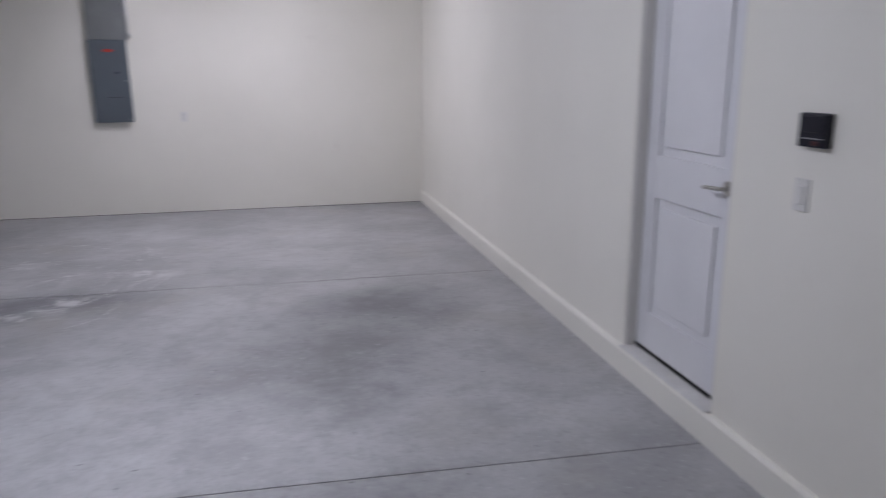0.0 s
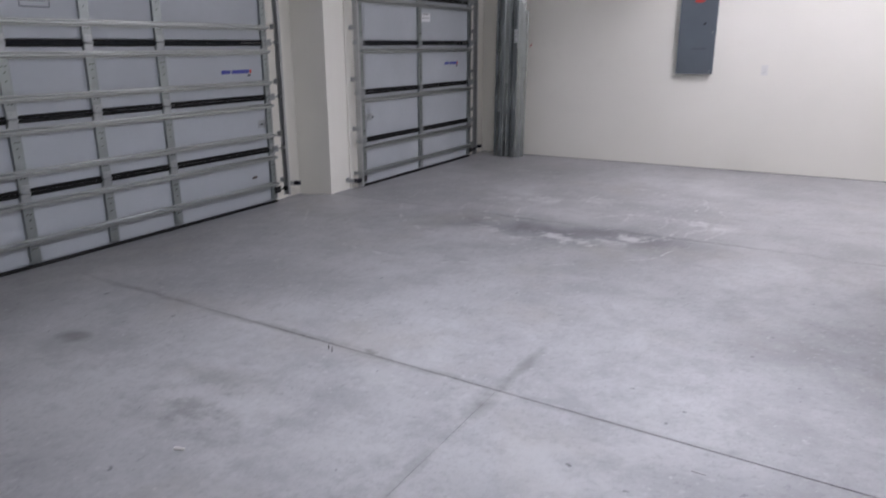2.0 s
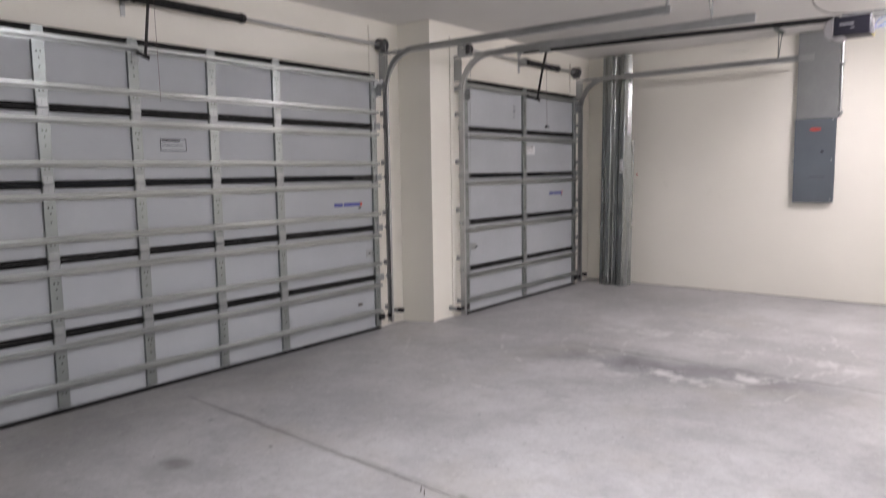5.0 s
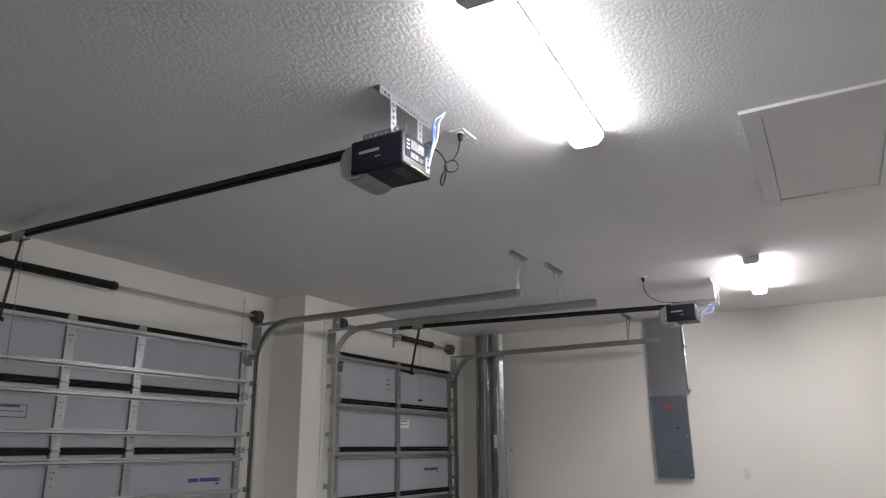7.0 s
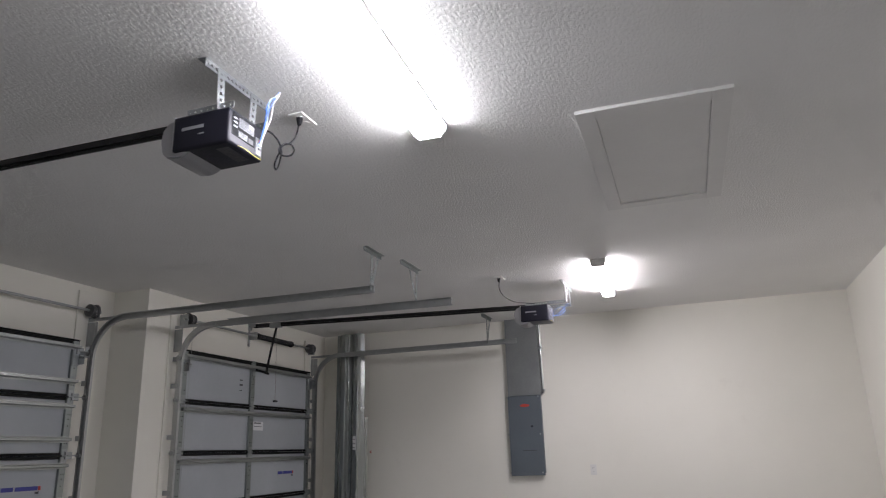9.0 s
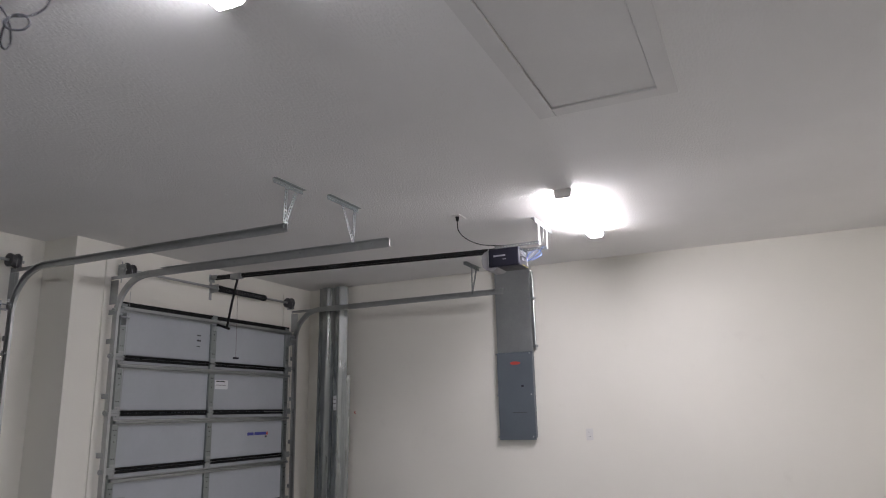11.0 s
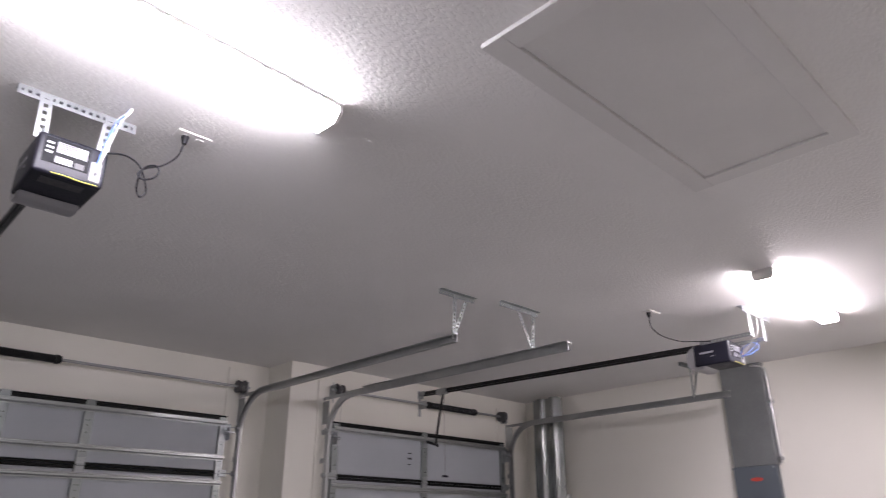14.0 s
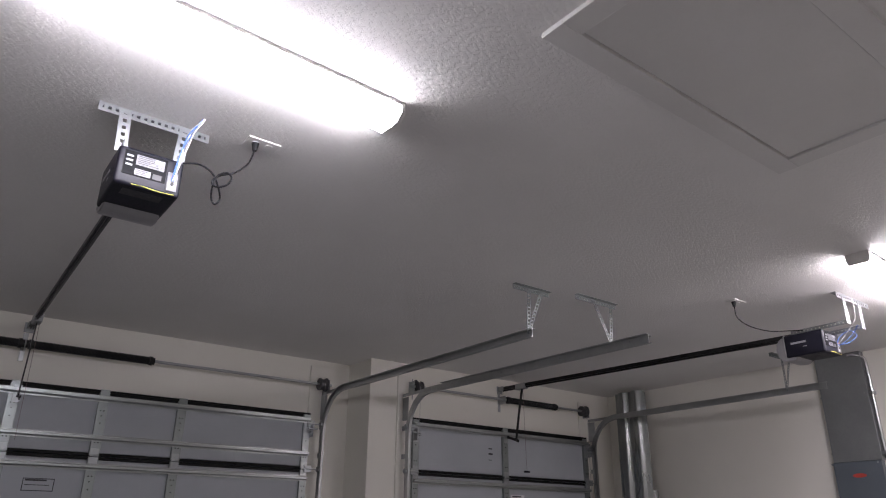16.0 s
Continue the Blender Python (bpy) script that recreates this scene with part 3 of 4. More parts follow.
        part("strut", bm, RIB, door, "galvanised horizontal strut")
    part("top_seal", boxes((face - 0.04, y0, DOOR_TOP - 0.004, face + 0.012, y1, DOOR_TOP + 0.010), bevel=0.003), RUBBER, door, "black top edge")
    for p in ends[1:-1]:
        part("top_tab", boxes((face - 0.02, p - 0.035, DOOR_TOP + 0.0105, face + 0.0125, p + 0.035, DOOR_TOP + 0.0135), (face + 0.0122, p - 0.035, DOOR_TOP - 0.03, face + 0.0145, p + 0.035, DOOR_TOP + 0.0135), bevel=0.0008), STILE, door, "galvanised tab over the top edge")
    part("bottom_retainer", boxes((skin - 0.044, y0, sill + 0.022, skin + 0.002, y1, sill + 0.032), bevel=0.003), INSUL, door, "pale steel bottom rail")
    part("bottom_seal", prism(bmesh.new(), [(skin - 0.04, sill + 0.022), (skin - 0.04, sill), (face, sill), (face + 0.014, sill + 0.006), (face + 0.008, sill + 0.022)], y0, y1, "y"), RUBBER, door, "black rubber floor seal")
    for side, y in ((-1, y0), (1, y1)):
        z = DOOR_TOP - 0.15
        bm = boxes((face + 0.012, y - side * 0.06, z - 0.07, face + 0.016, y + side * 0.005, z + 0.10), (face + 0.016, y - side * 0.004, z - 0.06, face + 0.085, y, z + 0.05), (face + 0.05, y - side * 0.05, z - 0.012, face + 0.085, y, z - 0.008), bevel=0.001)
        rod(bm, (face + 0.07, y - side * 0.045, z + 0.01), (face + 0.07, y + side * 0.05, z + 0.01), 0.009, seg=10)
        part("top_bracket", bm, ZINC, door, "galvanised bracket for the top roller")
        for k in range(6):
            z = min(max(k * step, 0.09), DOOR_TOP - 0.09)
            bm = boxes((face + 0.012, y - 0.035, z - 0.03, face + 0.03, y + 0.035, z + 0.03), bevel=0.003)
            rod(bm, (face + 0.03, y - side * 0.02, z), (face + 0.03, y + side * 0.115, z), 0.0055, seg=8)
            rod(bm, (face + 0.03, y + side * 0.088, z), (face + 0.03, y + side * 0.106, z), 0.023, seg=14)
            part("roller", bm, BLACKSTEEL if k in (0,) else ZINC, door, "roller on its bracket")
    return door


def track(face, y, side, end, label, splay=0.0, drop=0.0):
    """A door's track: upright, quarter bend, level run. side: which way its open side turns (towards the door)."""
    t = thing("door_track", label, "track", (face + 0.03, y, 0), "garage door tracks")
    r, top = 0.36, 2.672
    x = face + 0.03
    k = 0.002
    prof = [(-0.014, -0.028), (0.012, -0.028), (0.012, -0.018), (0.012 - k, -0.018), (0.012 - k, -0.028 + k), (-0.014 + k, -0.028 + k),
            (-0.014 + k, 0.028 - k), (0.012 - k, 0.028 - k), (0.012 - k, 0.018), (0.012, 0.018), (0.012, 0.028), (-0.014, 0.028)]
    prof = [(u * side, v) for u, v in prof]
    part("upright_track", sweep(bmesh.new(), [(x, y, 0.02), (x, y, 1.0), (x, y, top - r)], prof, (0, 1, 0)), DULLZINC, t)
    bend = [(x + r - r * math.cos(a), y, top - r + r * math.sin(a)) for a in (i * math.pi / 2 / 14 for i in range(15))]
    part("bent_track", sweep(bmesh.new(), bend, prof, (0, 1, 0)), DULLZINC, t, "curved track", smooth=True)
    run = sweep(bmesh.new(), [(x + r, y, top), (x + 1.2, y, top), (end, y, top)], prof, (0, 1, 0))
    stiff = boxes((x + 0.55, y - 0.016 * side - 0.002, top - 0.03, end, y - 0.016 * side + 0.002, top + 0.034))
    box(stiff, x + 0.55, y - 0.016 * side - 0.002, top + 0.031, end, y - 0.016 * side - 0.026 * side, top + 0.034)
    for bm in (run, stiff):
        for v in bm.verts:
            k = (v.co.x - x - r) / (end - x - r)
            v.co.y += splay * k
            v.co.z -= drop * k
    part("level_track", run, DULLZINC, t)
    part("track_stiffener", stiff, DULLZINC, t, "galvanised angle along the track")
    for i in range(4):
        u = x + 0.7 + i * (end - x - 0.85) / 3
        k = (u - x - r) / (end - x - r)
        bolt = rod(bmesh.new(), (u, y + splay * k - 0.019 * side, top + 0.006 - drop * k), (u, y + splay * k - 0.024 * side, top + 0.006 - drop * k), 0.008, seg=6)
        part("track_bolt", bolt, ZINC, t)
    wall = face - 0.07
    for z in (0.16, 0.62, 1.12, 1.62, 2.1, 2.36):
        bm = boxes((wall + 0.002, y - side * 0.06, z - 0.022, wall + 0.005, y - side * 0.015, z + 0.022), (wall + 0.002, y - side * 0.018, z - 0.022, x + 0.01, y - side * 0.0145, z + 0.022))
        rod(bm, (x - 0.01, y - side * 0.02, z), (x - 0.01, y + side * 0.002, z), 0.007, seg=6)
        rod(bm, (wall + 0.004, y - side * 0.04, z), (wall + 0.013, y - side * 0.04, z), 0.008, seg=6)
        part("wall_bracket", bm, ZINC, t, "galvanised bracket")
    part("flag_bracket", boxes((wall + 0.002, y - side * 0.018, top - 0.24, x + 0.02, y - side * 0.0145, top - 0.02), (wall + 0.002, y - side * 0.075, top - 0.30, wall + 0.005, y - side * 0.016, top + 0.03), bevel=0.001), ZINC, t, "galvanised flag bracket")
    part("tie_bar", boxes((wall + 0.002, y - side * 0.021, top - 0.012, x + 0.40, y - side * 0.017, top + 0.018)), ZINC, t)
    return t


def track_hanger(x, y0, y1, y, first, lean):
    """Perforated steel that hangs a track's end from the ceiling."""
    t = thing("track_hanger", "galvanised perforated steel track hanger on the ceiling", "hanger", (x, (y0 + y1) / 2, HIGH), "track hangers")
    part("ceiling_angle", angle_iron((x, y0, HIGH - 0.002), (x, y1, HIGH - 0.002), 0.032, (1, 0, 0), (0, 0, -1)), STILE, t)
    part("drop_strap", perforated(bmesh.new(), (x + 0.004, first, HIGH - 0.01), (x + 0.004, y, 2.67), 0.032, 0.003, (0, 1, 0), 0.026, 0.46), STILE, t)
    part("brace_strap", perforated(bmesh.new(), (x + 0.008, lean, HIGH - 0.01), (x + 0.008, y, 2.69), 0.032, 0.003, (0, 1, 0), 0.026, 0.46), STILE, t)


def torsion_bar(x, z, y0, y1, springs, middle, label):
    t = thing("torsion_bar", label, "torsion spring", (x, (y0 + y1) / 2, z), "torsion bars over the doors")
    wall = x - 0.085
    part("shaft", rod(bmesh.new(), (x, y0 - 0.06, z), (x, y1 + 0.06, z), 0.0127), DULLZINC, t, "steel tube shaft", smooth=True)
    for first, last in springs:
        bm = bmesh.new()
        turns = int(abs(last - first) / 0.0095)
        d = (last - first) / turns
        for i in range(turns):
            y = first + d * (i + 0.5)
            rod(bm, (x, y - d / 2, z), (x, y, z), 0.030, 0.033, seg=14)
            rod(bm, (x, y, z), (x, y + d / 2, z), 0.033, 0.030, seg=14)
        part("spring", bm, SPRING, t, "black coiled torsion spring")
        for y in (first, last):
            part("spring_cone", rod(rod(bmesh.new(), (x, y - 0.03, z), (x, y + 0.03, z), 0.031), (x, y - 0.012, z), (x, y + 0.012, z), 0.038), BLACKSTEEL, t, smooth=True)
    for y, s in ((y0, 1), (y1, -1)):
        bm = rod(bmesh.new(), (x, y, z), (x, y + s * 0.018, z), 0.066, 0.056, seg=24)
        rod(bm, (x, y + s * 0.018, z), (x, y + s * 0.06, z), 0.05, seg=24)
        rod(bm, (x, y + s * 0.06, z), (x, y + s * 0.072, z), 0.058, seg=24)
        part("cable_drum", bm, DRUM, t, "dark cast cable drum", smooth=True)
        part("bearing_plate", boxes((wall, y - s * 0.03, z - 0.07, x + 0.03, y - s * 0.026, z + 0.05), (wall, y - s * 0.03, z - 0.11, wall + 0.003, y + s * 0.03, z + 0.09), bevel=0.001), ZINC, t)
        part("lift_cable", rod(bmesh.new(), (x + 0.05, y + s * 0.03, z), (x + 0.01, y + s * 0.028, 0.12), 0.0018, seg=5), DULLZINC, t)
    bm = boxes((wall, middle - 0.018, z - 0.12, wall + 0.004, middle + 0.018, z + 0.10), (wall, middle - 0.004, z - 0.045, x + 0.03, middle, z + 0.04), bevel=0.001)
    part("centre_bracket", bm, DULLZINC, t)
    return t


garage_door(WIDE_FACE, *WIDE, [-1.625, -2.24, -2.86, -3.475, -4.09], True, "wide closed sectional garage door of pale insulated steel with struts", WIDE_SILL)
garage_door(NARROW_FACE, *NARROW, [1.635], False, "single closed sectional garage door of pale insulated steel", 0.0)
track(WIDE_FACE, WIDE[1] + 0.12, -1, 2.49, "galvanised track of the wide garage door", 0.045)
track(WIDE_FACE, WIDE[0] - 0.115, 1, 2.50, "galvanised track of the wide garage door")
track(NARROW_FACE, NARROW[0] - 0.07, 1, 2.90, "galvanised track of the single garage door", 0.06, 0.012)
track(NARROW_FACE, NARROW[1] + 0.09, -1, 2.83, "galvanised track of the single garage door")
track_hanger(2.46, -0.39, -0.055, -0.262, -0.245, -0.128)
track_hanger(2.558, 0.11, 0.532, 0.45, 0.48, 0.287)
track_hanger(2.47, 2.78, 3.2, 2.985, 2.99, 3.12)
track_hanger(2.47, -5.6, -5.2, -5.43, -5.42, -5.3)
torsion_bar(-0.33, 2.752, -5.40, -0.30, ((-2.83, -1.94), (-3.80, -2.90)), -2.865, "steel torsion bar with a black spring over the wide door")
torsion_bar(0.088, 2.765, 0.46, 2.89, ((1.68, 2.38),), 1.62, "steel torsion bar with a black spring over the single door")

# painted jamb boards that carry the tracks
for name, s in (("jamb_narrow_south", (0.0, 0.305, 0, 0.018, 0.47, HIGH - 0.12)), ("jamb_narrow_north", (0.0, 2.85, 0, 0.018, 3.02, HIGH - 0.12)),
                ("jamb_wide_north", (RECESS, -0.43, -0.04, RECESS + 0.018, -0.235, HIGH - 0.06))):
    structure(name, boxes(s, bevel=0.003), WALL, "cream painted jamb board beside a garage door")


def garage_opener(x, y, top, skew, wall, door_face, plate_x, plate, lit_label, cord_pts, wire_pts):
    """A belt opener: rail from the wall to a motor head whose rear face is at x. plate: y of the ceiling angle's ends."""
    t = thing("garage_opener", lit_label, "garage door opener", (x - 0.15, y, 2.6), "garage door openers")
    low, back = top - 0.162, x
    front = x - 0.285
    w = 0.122
    bm = bmesh.new()
    box(bm, front, y - w, low, back, y + w, top, bevel=0.015, seg=3)
    body = part("motor_housing", bm, BLACK, t, "black plastic motor housing", smooth=True)
    part("front_trim", boxes((front - 0.004, y - w + 0.004, low + 0.02, front + 0.012, y + w - 0.004, top + 0.003), bevel=0.004), CHROME, t, "pale trim ring")
    # light lens: a bulging shell before and below the housing's front
    pr = [(front, top - 0.006), (front - 0.036, top - 0.014), (front - 0.064, top - 0.045), (front - 0.072, top - 0.09), (front - 0.06, low + 0.012), (front - 0.025, low - 0.018),
          (front + 0.03, low - 0.024), (front + 0.07, low - 0.014), (front + 0.085, low + 0.003), (front, low + 0.003)]
    bm = prism(bmesh.new(), [(u, v) for u, v in pr], y - w + 0.012, y + w - 0.012, "y")
    bmesh.ops.bevel(bm, geom=list(bm.edges), offset=0.006, segments=2, affect="EDGES")
    part("light_lens", bm, LENS, t, "frosted white light lens", smooth=True)
    # side and rear labels
    for s in (-1, 1):
        part("side_lettering", boxes((front + 0.05, y + s * w, top - 0.073, front + 0.16, y + s * (w + 0.0015), top - 0.059)), PALEPRINT, body)
        part("side_lettering", boxes((front + 0.135, y + s * w, top - 0.102, front + 0.165, y + s * (w + 0.0015), top - 0.097)), PALEPRINT, body)
    rx = back + 0.0005
    rear = part("rear_label", boxes((rx - 0.002, y - 0.10, low + 0.045, rx + 0.0015, y + 0.06, top - 0.016), bevel=0.0005), GREYLABEL, body, "dark rating label with fine print")
    for i in range(3):
        part("label_print", boxes((rx + 0.0015, y - 0.092, top - 0.042 - i * 0.019, rx + 0.0025, y - 0.068, top - 0.034 - i * 0.019)), PALEPRINT, rear)
    foil = part("label_foil", boxes((rx + 0.0015, y - 0.056, top - 0.07, rx + 0.0022, y + 0.05, top - 0.026)), SILVERLABEL, body, "silver printed block of the rating label")
    for i in range(5):
        part("label_print", boxes((rx + 0.0022, y - 0.05, top - 0.033 - i * 0.0075, rx + 0.0028, y + 0.0 + 0.014 * ((i * 2) % 3), top - 0.0305 - i * 0.0075)), DIMPRINT, foil)
    # pale patch painted as the glare on the glossy label
    part("glare_patch", boxes((rx + 0.0022, y + 0.012, top - 0.045, rx + 0.003, y + 0.048, top - 0.029), bevel=0.0003), PALEPRINT, foil)
    foil = part("label_foil", boxes((rx + 0.0015, y - 0.056, low + 0.05, rx + 0.0022, y + 0.004, low + 0.076)), SILVERLABEL, body, "silver printed block of the rating label")
    for i in range(3):
        part("label_print", boxes((rx + 0.0022, y - 0.05, low + 0.055 + i * 0.007, rx + 0.0028, y - 0.006 - 0.01 * (i % 2), low + 0.0575 + i * 0.007)), DIMPRINT, foil)
    part("label_mark", boxes((rx + 0.0015, y + 0.012, low + 0.05, rx + 0.0025, y + 0.045, low + 0.072)), PRINT, rear, "dark print blocks")
    part("terminal_plate", boxes((rx - 0.002, y + 0.067, low + 0.02, rx + 0.003, y + 0.105, low + 0.10), bevel=0.001), TERMINAL, body, "grey terminal block")
    for k, dz in enumerate((0.085, 0.068, 0.05)):
        part("terminal", rod(bmesh.new(), (rx + 0.002, y + 0.086, low + dz), (rx + 0.008, y + 0.086, low + dz), 0.006, seg=8), (REDPRINT, WHITEPL, PRINT)[k], body)
    part("base_label", boxes((back - 0.09, y - 0.08, low - 0.0012, back - 0.03, y + 0.07, low + 0.002)), DIMPRINT, body, "grey label on the underside")
    part("antenna_wire", cord([(back + 0.004, y - 0.06, low + 0.006), (back + 0.012, y - 0.02, low + 0.004), (back + 0.012, y + 0.04, low + 0.0), (back + 0.004, y + 0.1, low + 0.006)], 0.0016, 6, 6), YELLOW, body, "yellow antenna wire")
    # rail, trolley and arm
    z, rise = top + 0.014, 0.085
    bm = boxes((wall + 0.06, y - 0.018, z - 0.014, front + 0.03, y + 0.018, z + 0.018), (wall + 0.06, y - 0.006, z - 0.03, front + 0.03, y + 0.006, z - 0.014), bevel=0.002)
    for v in bm.verts:
        k = (front - v.co.x) / (front - wall)
        v.co.z += rise * k
        v.co.y += skew * k
    rail = part("rail", bm, BLACKSTEEL, t, "long black steel rail")
    z += rise
    middle, y = y, y + skew
    part("header_bracket", boxes((wall, y - 0.04, z - 0.05, wall + 0.004, y + 0.04, z + 0.03), (wall, y - 0.024, z - 0.022, wall + 0.09, y - 0.02, z + 0.022), (wall, y + 0.02, z - 0.022, wall + 0.09, y + 0.024, z + 0.022), bevel=0.001), ZINC, t)
    z -= 0.01
    part("trolley", boxes((wall + 0.28, y - 0.03, z - 0.04, wall + 0.42, y + 0.03, z + 0.022), bevel=0.006, seg=2), ZINC, rail, "galvanised trolley")
    flat = [(-0.004, -0.013), (0.004, -0.013), (0.004, 0.013), (-0.004, 0.013)]
    bm = sweep(bmesh.new(), [(wall + 0.36, y, z - 0.03), (wall + 0.30, y, 2.60), (wall + 0.245, y, 2.335)], flat, (0, 1, 0))
    sweep(bm, [(wall + 0.275, y + 0.009, 2.318), (wall + 0.20, y + 0.009, 2.345), (door_face + 0.035, y + 0.009, 2.375)], flat, (0, 1, 0))
    rod(bm, (wall + 0.248, y - 0.012, 2.335), (wall + 0.248, y + 0.02, 2.335), 0.009, seg=8)
    part("arm", bm, BLACKSTEEL, rail, "straight black arm with an elbow to the door")
    part("door_bracket", boxes((door_face + 0.012, y - 0.022, 2.31, door_face + 0.016, y + 0.03, 2.44), (door_face + 0.014, y + 0.014, 2.355, door_face + 0.055, y + 0.018, 2.395), bevel=0.001), ZINC, rail)
    part("pull_rope", rod(bmesh.new(), (wall + 0.35, y + 0.02, z - 0.03), (wall + 0.355, y + 0.03, 2.02), 0.0015, seg=5), DIMROPE, rail, "thin release rope")
    if wall > RECESS:
        part("rope_handle", boxes((wall + 0.342, y + 0.0, 2.003, wall + 0.368, y + 0.065, 2.022), bevel=0.006, seg=2), BLACK, rail, "black rope handle")
    y = middle
    # hangers
    part("ceiling_angle", angle_iron((plate_x, plate[0], HIGH - 0.002), (plate_x, plate[1], HIGH - 0.002), 0.040, (-1, 0, 0), (0, 0, -1)), ZINC, t, "perforated galvanised angle")
    for dy in (-0.118, 0.118):
        part("drop_strap", perforated(bmesh.new(), (plate_x + 0.003, y + dy, HIGH - 0.012), (plate_x + 0.003, y + dy * 0.92, top - 0.005), 0.046, 0.003, (0, 1, 0)), ZINC, t, "perforated galvanised strap")
        part("top_bar", perforated(bmesh.new(), (front + 0.06, y + dy * 0.92, top + 0.012), (max(back, plate_x) + 0.01, y + dy * 0.92, top + 0.012), 0.03, 0.003, (0, 0, 1)), ZINC, t)
    for i, pts in enumerate(wire_pts):
        part("bell_wire", cord(pts, 0.0025, 8, 6), BLUEWIRE if i % 2 == 0 else WHITEPL, t, "blue bell wire" if i % 2 == 0 else "white bell wire")
    part("power_cord", cord(cord_pts, 0.004, 10, 8), CABLE, t, "black power cord", smooth=True)
    return t


def ceiling_outlet(x, y, label="white duplex outlet on the ceiling with a plug"):
    t = thing("ceiling_outlet", label, "outlet", (x, y, HIGH), "ceiling outlets")
    part("cover_plate", boxes((x - 0.038, y - 0.072, HIGH - 0.007, x + 0.038, y + 0.072, HIGH), bevel=0.003, seg=2), WHITEPL, t)
    for dy in (-0.03, 0.03):
        part("socket", rod(bmesh.new(), (x, y + dy, HIGH - 0.0095), (x, y + dy, HIGH - 0.006), 0.017, seg=18), WHITEPL, t)
    bm = rod(bmesh.new(), (x, y - 0.03, HIGH - 0.045), (x, y - 0.03, HIGH - 0.0095), 0.010, 0.017, seg=14)
    part("plug", bm, CABLE, t, "dark grey plug", smooth=True)


o1 = (3.157, -2.482)
garage_opener(3.145, -2.908, 2.81, 0.06, RECESS, WIDE_FACE, 3.085, (-3.125, -2.69), "black garage door opener with rear labels and blue wires",
              [(3.121, -2.790, 2.815), (3.141, -2.730, 2.822), (3.151, -2.680, 2.800), (3.151, -2.650, 2.760), (3.121, -2.620, 2.710), (3.116, -2.636, 2.680), (3.121, -2.655, 2.700), (3.151, -2.665, 2.745), (3.161, -2.650, 2.790),
               (3.181, -2.620, 2.800), (3.191, -2.605, 2.775), (3.181, -2.620, 2.745), (3.161, -2.655, 2.735), (3.151, -2.670, 2.760), (3.156, -2.645, 2.790), (3.151, -2.580, 2.830), (3.151, -2.530, 2.890), (3.155, -2.513, 2.955)],
              [[(3.196, -2.750, 2.999), (3.193, -2.758, 2.975), (3.171, -2.785, 2.940), (3.168, -2.805, 2.870), (3.153, -2.820, 2.710)],
               [(3.199, -2.748, 2.999), (3.198, -2.755, 2.978), (3.186, -2.778, 2.930), (3.186, -2.795, 2.850), (3.153, -2.823, 2.710)],
               [(3.193, -2.752, 2.999), (3.189, -2.765, 2.978), (3.166, -2.795, 2.920), (3.171, -2.815, 2.820), (3.153, -2.827, 2.710)],
               [(3.201, -2.750, 2.999), (3.197, -2.760, 2.980), (3.171, -2.785, 2.950), (3.171, -2.795, 2.890), (3.176, -2.810, 2.820), (3.153, -2.815, 2.710)],
               [(3.195, -2.755, 2.999), (3.186, -2.762, 2.970), (3.176, -2.792, 2.900), (3.176, -2.810, 2.840), (3.153, -2.820, 2.720)]])
ceiling_outlet(*o1)
garage_opener(3.525, 1.68, 2.79, -0.045, 0.0, NARROW_FACE, 3.705, (1.475, 1.945), "black garage door opener with a frosted lens over the single bay",
              [(3.393, 1.565, 2.805), (3.313, 1.515, 2.810), (3.233, 1.395, 2.805), (3.173, 1.245, 2.830), (3.153, 1.135, 2.880), (3.155, 1.118, 2.955)],
              [[(3.688, 1.745, 2.810), (3.648, 1.765, 2.770), (3.588, 1.760, 2.720), (3.529, 1.755, 2.690)],
               [(3.708, 1.705, 2.998), (3.703, 1.715, 2.910), (3.678, 1.735, 2.840), (3.588, 1.745, 2.750), (3.529, 1.750, 2.700)],
               [(3.529, 1.745, 2.700), (3.588, 1.775, 2.705), (3.648, 1.800, 2.750), (3.618, 1.780, 2.790), (3.558, 1.755, 2.760), (3.529, 1.745, 2.710)]])
ceiling_outlet(3.155, 1.145)


